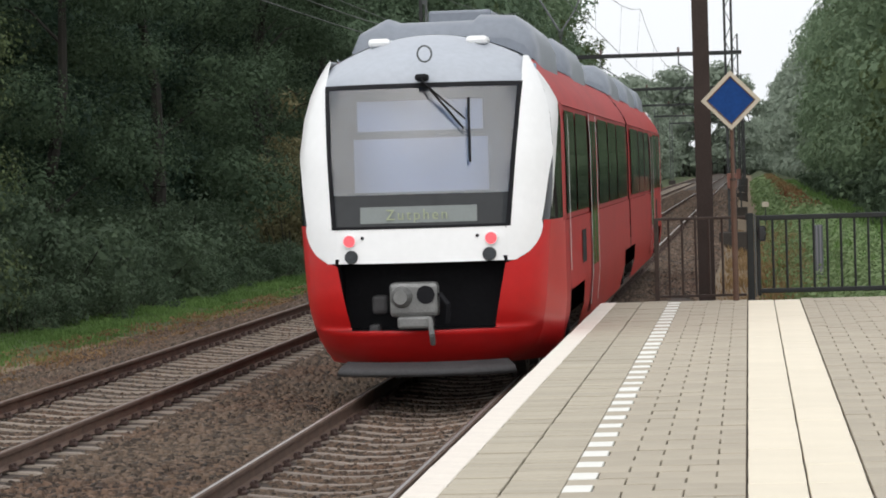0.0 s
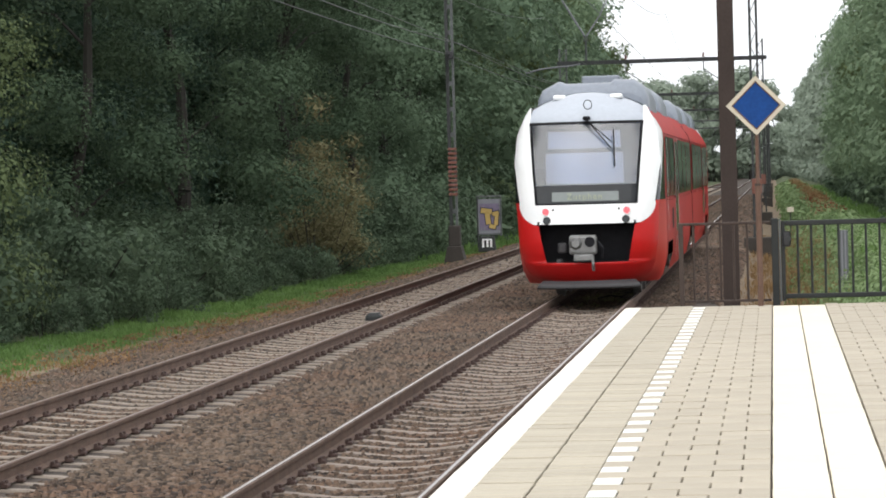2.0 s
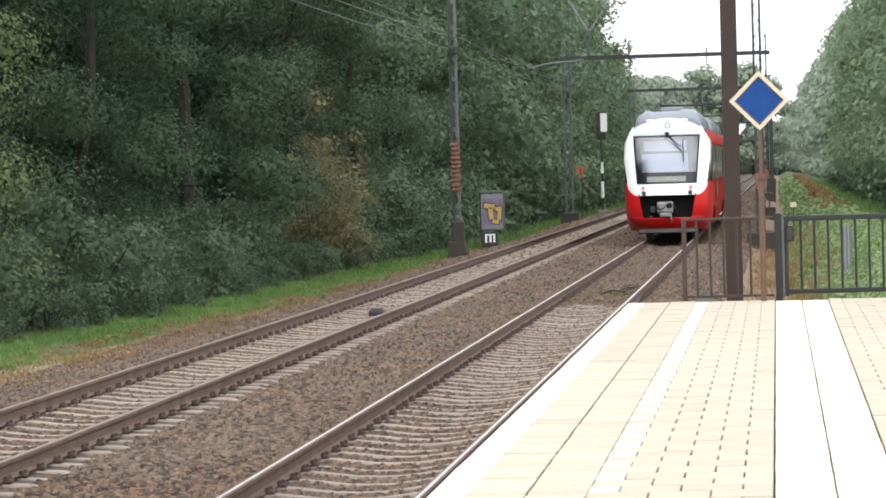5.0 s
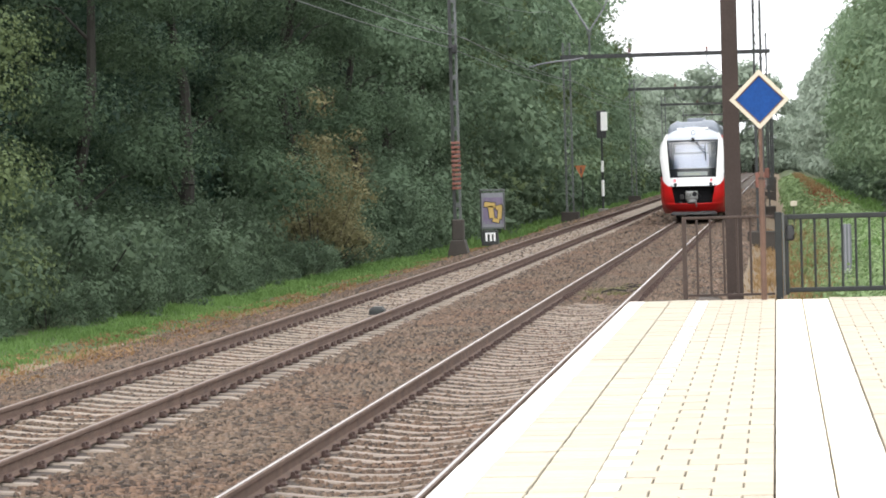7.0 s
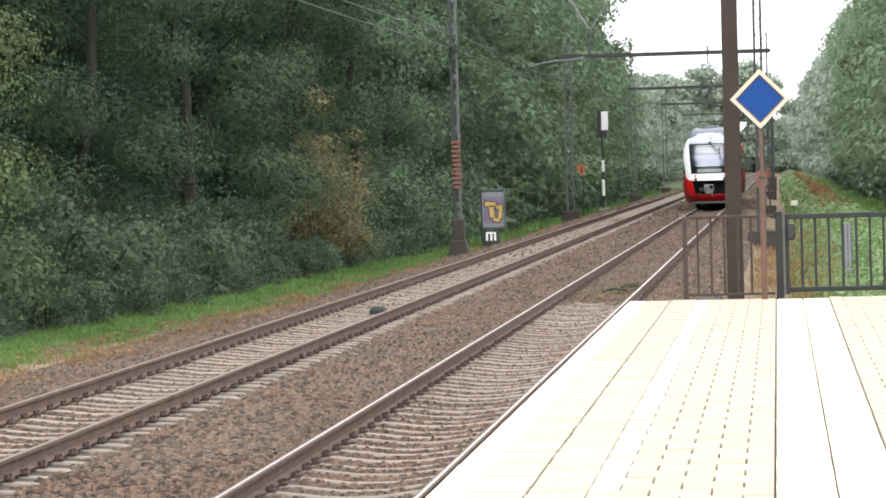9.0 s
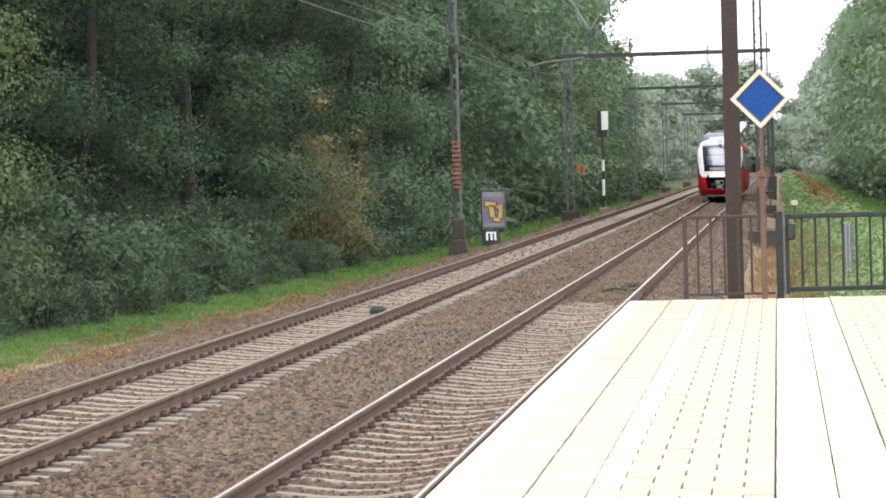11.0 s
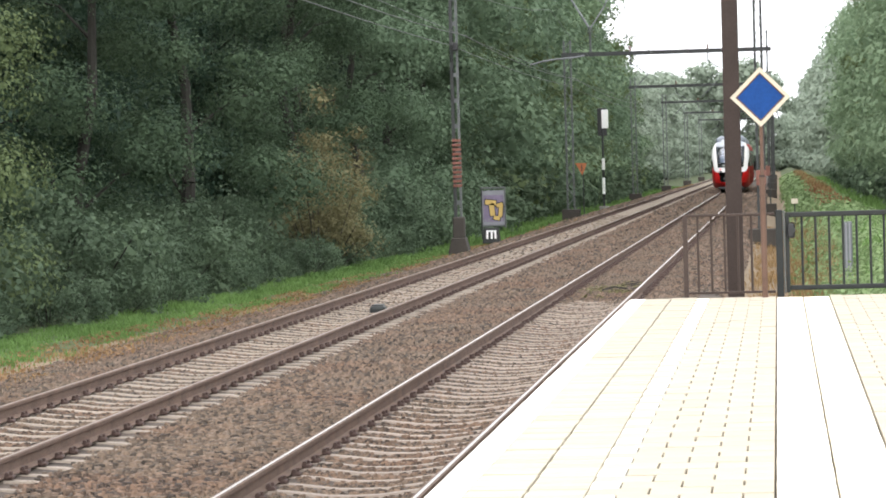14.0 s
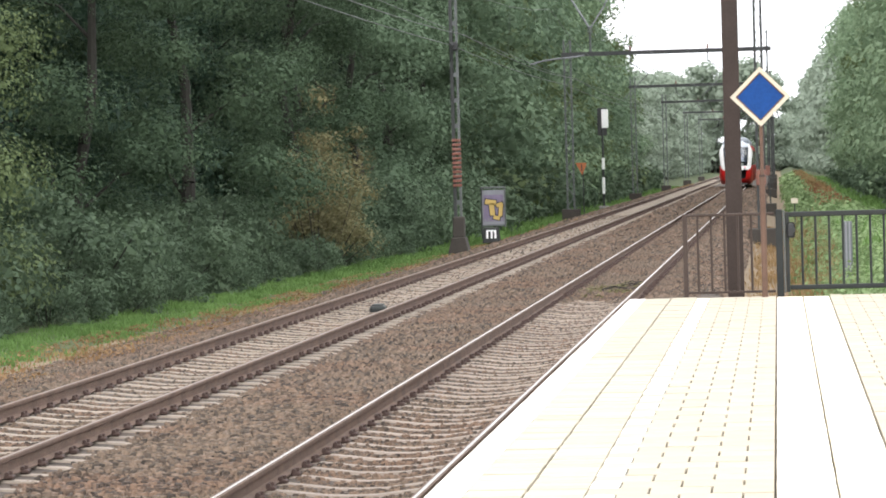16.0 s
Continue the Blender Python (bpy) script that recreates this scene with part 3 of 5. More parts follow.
def build_woods():
    g = random.Random(5)
    edge, line = "tall leafy green tree at the edge of the woods", "trees beside the track"
    close = [make_tree(21, 16.5, 0.6, 3.1, 80, 52000, 0.085, M_LEAF_Y, "leafy tree with yellowish green drooping boughs", line),
             make_tree(22, 17.0, 1.6, 3.0, 76, 46000, 0.09, M_LEAF, edge, line)]
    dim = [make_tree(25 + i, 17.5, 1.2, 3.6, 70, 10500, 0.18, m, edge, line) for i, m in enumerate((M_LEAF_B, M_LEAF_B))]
    near = [make_tree(11 + i, 17.5 - i * 0.8, 1.6, 3.4, 60, 16000, 0.155, m, edge, line)
            for i, m in enumerate((M_LEAF, M_LEAF_V, M_LEAF_V))]
    mid = [make_tree(31 + i, 17.0, 1.0, 3.5, 70, 7800, 0.28, m, "leafy green tree in the row beside the track", line)
           for i, m in enumerate((M_LEAF_V, M_LEAF_V, M_LEAF_W, M_LEAF_Y))]
    # far crowns get the leaves paled for haze
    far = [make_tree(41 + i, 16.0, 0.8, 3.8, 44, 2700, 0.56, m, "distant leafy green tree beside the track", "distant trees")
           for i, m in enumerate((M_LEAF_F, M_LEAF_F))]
    # the first two stand forward, with a hollow between and behind them, its shade in the leaf colour
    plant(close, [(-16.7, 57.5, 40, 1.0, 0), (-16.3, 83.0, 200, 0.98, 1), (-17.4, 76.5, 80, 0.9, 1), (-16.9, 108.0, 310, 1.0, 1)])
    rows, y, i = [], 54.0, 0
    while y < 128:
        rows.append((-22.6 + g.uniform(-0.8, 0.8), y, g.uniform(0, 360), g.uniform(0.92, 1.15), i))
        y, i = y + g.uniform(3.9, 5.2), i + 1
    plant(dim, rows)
    rows, y, i = [], 113.0, 0
    while y < 150:
        rows.append((-16.8 + g.uniform(-1.3, 0.9), y, g.uniform(0, 360), g.uniform(0.9, 1.18), i))
        y, i = y + g.uniform(4.0, 5.6), i + 1
    plant(near, rows)
    rows, deep, y, i = [], [], 132.0, 0
    while y < 330:
        tall = g.uniform(1.12, 1.35) if y < 285 else g.uniform(0.8, 0.95)
        if y > 150:
            rows.append((-17.8 + g.uniform(-0.9, 0.9), y, g.uniform(0, 360), tall, (0, 1, 2, 0, 3)[i % 5]))
        if y < 200:
            deep.append((-22.5 + g.uniform(-1, 1), y, g.uniform(0, 360), g.uniform(1.1, 1.3), i % 2))
        y, i = y + g.uniform(5.0, 7.0), i + 1
    plant(mid, rows + deep)
    rows, y, i = [], 112.0, 0
    while y < 330:
        rows.append((10.7 + g.uniform(-0.8, 0.8), y, g.uniform(0, 360), g.uniform(1.05, 1.38), 3 if i % 5 == 2 else 2))
        y, i = y + g.uniform(5.0, 7.2), i + 1
    plant(mid, rows)
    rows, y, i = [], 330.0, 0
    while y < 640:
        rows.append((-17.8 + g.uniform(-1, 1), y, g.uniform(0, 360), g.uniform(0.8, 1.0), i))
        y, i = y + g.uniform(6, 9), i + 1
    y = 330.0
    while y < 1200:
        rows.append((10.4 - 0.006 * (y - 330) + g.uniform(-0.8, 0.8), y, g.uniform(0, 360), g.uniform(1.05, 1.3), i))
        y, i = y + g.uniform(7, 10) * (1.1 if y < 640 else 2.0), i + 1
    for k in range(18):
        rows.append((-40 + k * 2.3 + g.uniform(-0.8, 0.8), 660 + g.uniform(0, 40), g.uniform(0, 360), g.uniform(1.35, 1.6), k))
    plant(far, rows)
    drop_patterns(close + dim + near + mid + far)
    # the depth of the woods behind the first rows, its shade put into dark leaves
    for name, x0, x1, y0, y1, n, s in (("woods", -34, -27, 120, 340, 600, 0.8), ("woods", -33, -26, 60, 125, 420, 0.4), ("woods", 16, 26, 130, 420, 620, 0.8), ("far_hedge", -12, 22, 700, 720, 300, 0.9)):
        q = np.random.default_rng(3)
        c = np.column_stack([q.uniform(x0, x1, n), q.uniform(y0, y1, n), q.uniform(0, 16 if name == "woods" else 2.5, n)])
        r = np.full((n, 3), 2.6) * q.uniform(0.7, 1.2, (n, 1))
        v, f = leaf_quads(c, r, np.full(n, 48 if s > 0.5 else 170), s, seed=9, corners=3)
        # the hedge's pale leaf colour stands for haze
        tagged(new(name, fast_mesh(name, v, f, M_LEAF_B if name == "woods" else M_LEAF_F)), "dense woods behind the first trees, in shade-dark leaves" if name == "woods" else "low hedge far down the line, in haze-paled leaves", name.replace("far_", ""), kind="stuff")


def make_bush(seed, high, radius, clumps, leaves, size, mat, label):
    g = np.random.default_rng(seed)
    t = empty("bush", pose(0, 0, -300), label, "bush", "bushes along the woods")
    a, q = g.uniform(0, 6.28, clumps), np.sqrt(g.random(clumps))
    z = high * (0.12 + 0.72 * g.random(clumps)) * (1.1 - 0.5 * q)
    cs = np.column_stack([radius * q * np.cos(a), radius * q * np.sin(a), z])
    s = g.uniform(0.35, 0.75, clumps) * radius / 1.8
    rs = np.column_stack([s, s, s * 0.85])
    v, f = leaf_quads(cs, rs, np.full(clumps, leaves // clumps), size, seed=seed + 9, corners=4 if size < 0.08 else 3)
    crown = new("foliage", fast_mesh("foliage", v, f, mat))
    crown.parent = t
    bm = bmesh.new()
    for i in range(0, clumps, 3):
        rod(bm, (cs[i][0] * 0.2, cs[i][1] * 0.2, -0.2), tuple(cs[i]), 0.03, 0.012, 5)
    part("stem", bm, M_BARK, t)
    return t


def build_bushes():
    g = random.Random(8)
    near = [make_bush(61 + i, 3.0, 1.9, 30, 3600, 0.11, M_LEAF_U, "dense dark green undergrowth bush below the trees") for i in range(3)]
    mid = [make_bush(71 + i, 2.8, 2.0, 18, 950, 0.29, M_LEAF_U, "dark green bush below the trees") for i in range(2)]
    dry = [make_bush(81, 6.4, 1.7, 48, 5600, 0.09, M_LEAF_D, "brownish half-withered bush at the edge of the woods")]
    rows, y, i = [], 48.0, 0
    while y < 125:
        rows.append((wood_edge(y) - (3.6 if 86 < y < 99 else 1.9) + g.uniform(-0.9, 0.2), y, g.uniform(0, 360), g.uniform(0.7, 1.25), i))
        rows.append((wood_edge(y + 1) - 0.75 + g.uniform(-0.25, 0.25), y + 1, g.uniform(0, 360), g.uniform(0.32, 0.5), i + 1))
        y, i = y + g.uniform(2.0, 3.0), i + 1
    plant(near, rows)
    rows, y, i = [], 125.0, 0
    while y < 330:
        rows.append((-14.2 + g.uniform(-0.4, 0.5), y, g.uniform(0, 360), g.uniform(0.7, 1.1), i))
        y, i = y + g.uniform(2.6, 4.4), i + 1
    y = 120.0
    while y < 320:
        rows.append((7.6 + g.uniform(-1.2, 0.8), y, g.uniform(0, 360), g.uniform(0.6, 1.0), i))
        y, i = y + g.uniform(2.8, 5.0), i + 1
    plant(mid, rows)
    plant(dry, [(-13.9, 92.5, 0, 0.95, 0), (-14.2, 96.5, 130, 1.0, 0), (-14.0, 94.5, 220, 0.7, 0)])
    drop_patterns(near + mid + dry)


def blades(name, areas, mat, label, seed):
    """Grass: bent blades of two faces each, in tufts."""
    g = np.random.default_rng(seed)
    vs, fs, o = [], [], 0
    for x0, x1, y0, y1, n, high, wide in areas:
        p = g.uniform((x0, y0), (x1, y1), (n, 2))
        edge = np.array([wood_edge(b) for b in p[:, 1]])
        p[:, 0] += np.where(x1 < -5, edge + 14.0, 0)
        wander = np.array([noise.noise((a * 0.8, b * 0.22, seed)) + 0.5 * noise.noise((a * 2.5, b * 0.8, seed + 5)) for a, b in p])
        p = p[wander > -0.62 + 0.9 * np.abs((p[:, 0] - edge - 14.0 - x0) / (x1 - x0) - 0.4)] if x1 < -5 else p
        n = len(p)
        p += 0.12 * np.column_stack([np.sin(p[:, 1] * 5.1 + p[:, 0] * 3), np.sin(p[:, 0] * 6.3)])
        z = np.array([ground_height(a) for a in p[:, 0]]) - 0.03
        a = g.uniform(0, 6.28, n)
        h = high * g.uniform(0.5, 1.3, n) * (0.75 + 0.5 * np.sin(p[:, 1] * 0.9) * np.sin(p[:, 0] * 2.1 + p[:, 1] * 0.4))
        side = np.column_stack([np.cos(a), np.sin(a), np.zeros(n)]) * wide
        lean = np.column_stack([np.cos(a + 1.4), np.sin(a + 1.4), np.zeros(n)]) * (h * g.uniform(0.1, 0.75, n))[:, None]
        b = np.column_stack([p, z])
        upv = np.column_stack([np.zeros(n), np.zeros(n), h])
        v = np.stack([b - side, b + side, b + side * 0.6 + lean * 0.4 + upv * 0.62, b - side * 0.6 + lean * 0.4 + upv * 0.62, b + lean + upv], 1)
        k = np.arange(n)[:, None] * 5 + o
        fs.append(np.concatenate([np.column_stack([k, k + 1, k + 2]), np.column_stack([k, k + 2, k + 3]), np.column_stack([k + 3, k + 2, k + 4])]))
        vs.append(v.reshape(-1, 3))
        o += n * 5
    tagged(new(name, fast_mesh(name, np.concatenate(vs), np.concatenate(fs), mat)), label, "grass", kind="stuff")


def build_ivy():
    """Low leafy cover over the bank beside the gate."""
    g = np.random.default_rng(17)
    vs, fs, o = [], [], 0
    for y0, y1, n, s, k in ((44, 110, 360, 0.085, 95), (110, 220, 260, 0.19, 60), (220, 420, 200, 0.42, 40)):
        x = g.uniform(0.75, 3.2, n)
        y = g.uniform(y0, y1, n)
        z = np.array([ground_height(a) for a in x])
        r = g.uniform(0.25, 0.6, n)
        v, f = leaf_quads(np.column_stack([x, y, z]), np.column_stack([r * 1.3, r * 2.2, r * 0.62]), np.full(n, k), s, seed=int(y0))
        vs.append(v)
        fs.append(f + o)
        o += len(v)
    tagged(new("ivy", fast_mesh("ivy", np.concatenate(vs), np.concatenate(fs), M_IVY)), "low green ivy and weeds over the bank", "ivy", kind="stuff")


def build_track_weeds():
    """A low heap of weeds and broken twigs between the near rails."""
    g = np.random.default_rng(31)
    c = np.column_stack([g.uniform(-3.9, -2.85, 26), g.normal(62.0, 1.6, 26), np.full(26, -0.19)])
    r = g.uniform(0.05, 0.16, (26, 1)) * (1.3, 1.8, 0.6)
    v, f = leaf_quads(c, r, np.full(26, 24), 0.05, seed=6)
    heap = tagged(new("track_weeds", fast_mesh("track_weeds", v, f, M_LEAF_D)), "low dark weeds and twigs between the rails", "weeds", kind="stuff")
    for k in range(7):
        x, y, a = g.uniform(-3.8, -3.0), g.uniform(60, 64), g.uniform(-0.5, 0.5)
        part("twig", rods([(x, y, -0.16), (x + 0.25, y + a, -0.10), (x + 0.5, y + 1.6 * a, -0.14)], 0.009, 5), M_BARK, heap)


def build_litter():
    """Fallen leaves on the verge, and the rusty weeds on top of the bank."""
    g = np.random.default_rng(23)
    for name, mat, label, x0, x1, y0, y1, n, size, tall in (("leaf_litter", M_LITTER, "fallen brown leaves strewn along the verge", -12.0, -9.7, 42, 125, 16000, 0.045, 0.02),
                                                           ("weeds", M_HEATH, "rusty red dying weeds along the bank", 1.6, 3.0, 125, 210, 1600, 0.09, 0.4)):
        x, y = g.uniform(x0, x1, n), g.uniform(y0, y1, n)
        if name == "leaf_litter":
            x += np.array([wood_edge(b) + 13.3 for b in y])
            keep = np.array([noise.noise((a * 0.9, b * 0.25, 3)) + 0.6 * noise.noise((a * 3, b * 1.2, 8)) > 0.0 for a, b in zip(x, y)]) & (x < -9.9)
            x, y = x[keep], y[keep]
        c = np.column_stack([x, y, [ground_height(a) + 0.02 for a in x]])
        c[:, 2] += tall * g.random(len(c))
        v, f = leaf_quads(c, np.full((len(c), 3), 0.02), np.ones(len(c), int), size, up=2.0, seed=4)
        tagged(new(name, fast_mesh(name, v, f, mat)), label, "leaf litter" if name == "leaf_litter" else "weeds", kind="stuff")


def build_grass():
    build_ivy()
    build_litter()
    build_track_weeds()
    blades("grass", [(-14.6, -12.0, 40, 84, 28000, 0.12, 0.012), (-14.5, -12.2, 84, 120, 17000, 0.14, 0.014), (-13.4, -11.0, 46, 120, 4000, 0.10, 0.012), (-15, -12.2, 120, 340, 20000, 0.22, 0.035), (0.3, 2.6, 44, 130, 12000, 0.22, 0.016), (0.5, 6.0, 60, 400, 16000, 0.3, 0.04)],
           M_GRASS, "lush green grass verge", 1)
    blades("dry_grass", [(-13.0, -10.4, 40, 120, 18000, 0.06, 0.013), (-12.4, -10.4, 120, 340, 9000, 0.12, 0.035), (-0.7, 1.3, 44, 130, 9000, 0.16, 0.014), (0.3, 1.4, 60, 130, 5000, 0.4, 0.016), (2.0, 3.0, 170, 400, 5000, 0.5, 0.05)],
           M_GRASS_D, "dry straw-brown grass along the ballast", 2)


# ---- overhead line ----
MASTS_Y = [102.0, 158.0, 230.0, 294.0, 363.0, 430.0]
LEFT_X, RIGHT_X, BEAM_Z = -10.6, -0.55, 7.95


def i_beam(bm, x, y, z0, z1, w, d, t=0.018):
    w, d, s = w / 2, d / 2, t / 2
    outline = [(-w, -d), (w, -d), (w, t - d), (s, t - d), (s, d - t), (w, d - t), (w, d), (-w, d), (-w, d - t), (-s, d - t), (-s, t - d), (-w, t - d)]
    bm.free()
    bm = grid_surface([[(x + a, y + b, z) for a, b in outline] for z in (z0, z1)], closed=True)
    for f in bm.faces:
        f.smooth = False
    return bm


def lattice(bm, x, y, z0, z1, w, r=0.035):
    for s in (-1, 1):
        for q in (-1, 1):
            box(bm, x + s * w / 2 - r, x + s * w / 2 + r, y + q * w / 2 - r, y + q * w / 2 + r, z0, z1)
    n = int((z1 - z0) / 0.5)
    for i in range(n):
        a, b = z0 + (z1 - z0) * i / n, z0 + (z1 - z0) * (i + 1) / n
        s = 1 if i % 2 else -1
        for q in (-1, 1):
            rod(bm, (x - s * w / 2, y + q * w / 2, a), (x + s * w / 2, y + q * w / 2, b), 0.014, None, 5)
    return bm


def build_masts():
    for i, y in enumerate(MASTS_Y):
        for x, side in ((LEFT_X, 0), (RIGHT_X, 1)):
            gz = ground_height(x)
            m = empty("catenary_mast", pose(x, y, gz), "tall steel overhead line mast on a concrete foot", "mast", "overhead line masts")
            bm = bmesh.new()
            if i == 0 and side == 0:
                lattice_mat = M_GALV
                part("dark_leg", boxed(-0.15, -0.05, -0.1, 0.1, 0.3, 11.2 - gz), M_DARKSTEEL, m, "dark steel leg of the mast")
                box(bm, 0.05, 0.12, -0.1, 0.1, 0.3, 11.2 - gz)
                for k in range(12):
                    box(bm, -0.05, 0.05, -0.08, -0.06, 0.8 + 0.85 * k, 0.95 + 0.85 * k)
            elif side == 0:
                lattice_mat = M_GALV
                lattice(bm, 0, 0, 0.2, 8.7 - gz, 0.34)
            else:
                lattice_mat = M_DARKSTEEL
                lattice(bm, 0, 0, 0.2, (11.0 if i == 0 else 8.9) - gz, 0.22 if i == 0 else 0.30, 0.04)
            part("shaft", bm, lattice_mat, m)
            b = boxed(-0.46, 0.46, -0.42, 0.42, -0.4, 0.56, 0.03)
            if side == 0 and i == 0:
                for v in b.verts:
                    if v.co.z > 0.2:
                        v.co.x *= 0.5
                box(b, -0.2, 0.2, -0.2, 0.2, 0.55, 1.25, 0.05)
            part("foot", b, M_FOOT, m, "dark stained concrete foot")
            if i == 0 and side == 0:
                for k in range(11):
                    b = boxed(-0.15, 0.15, -0.16, -0.11, 2.25 + 0.15 * k, 2.34 + 0.15 * k, 0.01)
                    part("cable_clamp", b, M_CERAMIC, m, "rusty red clamp on the mast")
            if i < 2 and side == 1:
                b = boxed(-0.16, 0.16, -0.22, -0.06, 2.0, 2.5, 0.02)
                part("switch_box", b, M_CERAMIC, m, "rusty orange switch box")
        # cross beam of the portal
        p = empty("portal_beam", pose(0, y, BEAM_Z + (1.6 if i == 0 else 0)), "dark steel portal beam across both tracks", "portal beam", "portal beams")
        bm = bmesh.new()
        r0, r1 = LEFT_X - 0.3, RIGHT_X + 0.35
        for q in (-0.16, 0.16):
            box(bm, r0, r1, q - 0.05, q + 0.05, -0.1, 0.1)
        for k in range(18):
            x = r0 + (r1 - r0) * k / 18
            rod(bm, (x, -0.16, 0.0), (x + (r1 - r0) / 18, 0.16, 0.0), 0.02, None, 5)
        part("beam", bm, M_DARKSTEEL, p)
        for x in (NEAR, FAR):
            bm = rods([(x, 0, 0.32), (x, 0, -0.55)], 0.03)
            part("hanger", bm, M_DARKSTEEL, p)
            b = bmesh.new()
            for k in range(5):
                rod(b, (x, 0, 0.12 + 0.05 * k), (x, 0, 0.145 + 0.05 * k), 0.075, None, 10)
            part("insulator", b, M_CERAMIC, p, "brown ribbed insulator")
            if i:
                bm = rods([(x, 0, -0.5), (x + 0.9, 0, -1.1), (x - 0.35, 0, -2.35)], 0.024)
                part("cantilever", bm, M_GALV, p)
    # feeder bracket on the near left mast
    m = empty("feeder_bracket", pose(LEFT_X, 102.0, 6.4), "short bracket with an insulator on the mast", "bracket")
    part("arm", rods([(0.1, -0.16, 0), (-0.05, -0.3, 0.0), (-0.1, -0.16, -0.5)], 0.035), M_DARKSTEEL, m)
    part("clamp", boxed(-0.14, 0.14, -0.26, -0.1, -0.16, 0.1, 0.02), M_BLACK, m)
    # side arm on the second left mast
    m = empty("side_arm", pose(LEFT_X, 158.0, 7.75), "pale curved arm reaching out from the mast", "bracket")
    part("arm", rods([(-1.9, -0.2, -0.25), (-1.2, -0.2, -0.08), (-0.5, -0.2, 0.0), (0.4, -0.2, 0.06), (0.9, -0.2, 0.14)], 0.045), M_BOARD, m)


def build_feeder_support():
    """Raised insulator on the second portal, with the feeder cables rising from it on both sides."""
    s = empty("feeder_support", pose(-9.4, 158.0, BEAM_Z), "short post with an insulator and two rising cables", "feeder support")
    part("post", rod(bmesh.new(), (0, 0, 0.1), (0, 0, 1.1), 0.06, None, 8), M_GALV, s)
    b = bmesh.new()
    for k in range(4):
        rod(b, (0, 0, 1.1 + 0.08 * k), (0, 0, 1.15 + 0.08 * k), 0.14, None, 10)
    part("insulator", b, M_GALV, s, "grey ribbed insulator")
    part("cable", rods([(0, 0, 1.3), (-1.2, 0, 3.3), (-2.6, 0, 5.6)], 0.05), M_BOARD, s)
    part("cable", rods([(0, 0, 1.3), (0.75, 0, 2.4), (1.3, 0, 3.6)], 0.04), M_BOARD, s)


build_feeder_support()


def wire(name, pts, r, label):
    bm = rods(pts, r, 5)
    return tagged(part(name, bm, M_WIRE), label, "overhead wire", "overhead wires")


def build_wires():
    ys = [-20.0, 40.0] + MASTS_Y
    for x in (NEAR, FAR):
        carrier, contact = [], []
        for a, b in zip(ys, ys[1:]):
            for k in range(8):
                u = k / 8
                y = a + (b - a) * u
                carrier.append((x, y, 7.5 - 0.9 * 4 * u * (1 - u)))
                contact.append((x + 0.2 * (1 if ys.index(a) % 2 else -1) * (1 - 2 * u), y, 5.5))
        w = wire("carrier_wire", carrier, 0.008, "sagging carrier wire above the track")
        wire("contact_wire", contact, 0.008, "taut contact wire above the track")
        for p, q in zip(carrier[::2], contact[::2]):
            part("dropper", rod(bmesh.new(), p, q, 0.003, None, 4), M_WIRE, w)
    for x, z, sag in ((LEFT_X - 0.12, 6.42, 0.13), (LEFT_X + 0.4, 6.72, 0.26)):
        pts = []
        for a, b in zip([45.0] + MASTS_Y, MASTS_Y):
            for k in range(8):
                u = k / 8
                pts.append((x, a + (b - a) * u, z - sag * 4 * u * (1 - u)))
        wire("feeder_wire", pts, 0.016, "grey feeder wire strung along the masts")


build_masts()
build_wires()


def build_near_mast():
    m = empty("platform_mast", pose(-0.585, 40.9, GROUND), "brown painted steel mast beside the end of the platform", "mast", "overhead line masts")
    part("shaft", i_beam(bmesh.new(), 0, 0, 0.0, 10.5, 0.215, 0.21), M_MAST, m)
    part("foot", boxed(-0.35, 0.35, -0.35, 0.35, -0.2, 0.12, 0.03), M_CONCRETE, m)


build_near_mast()


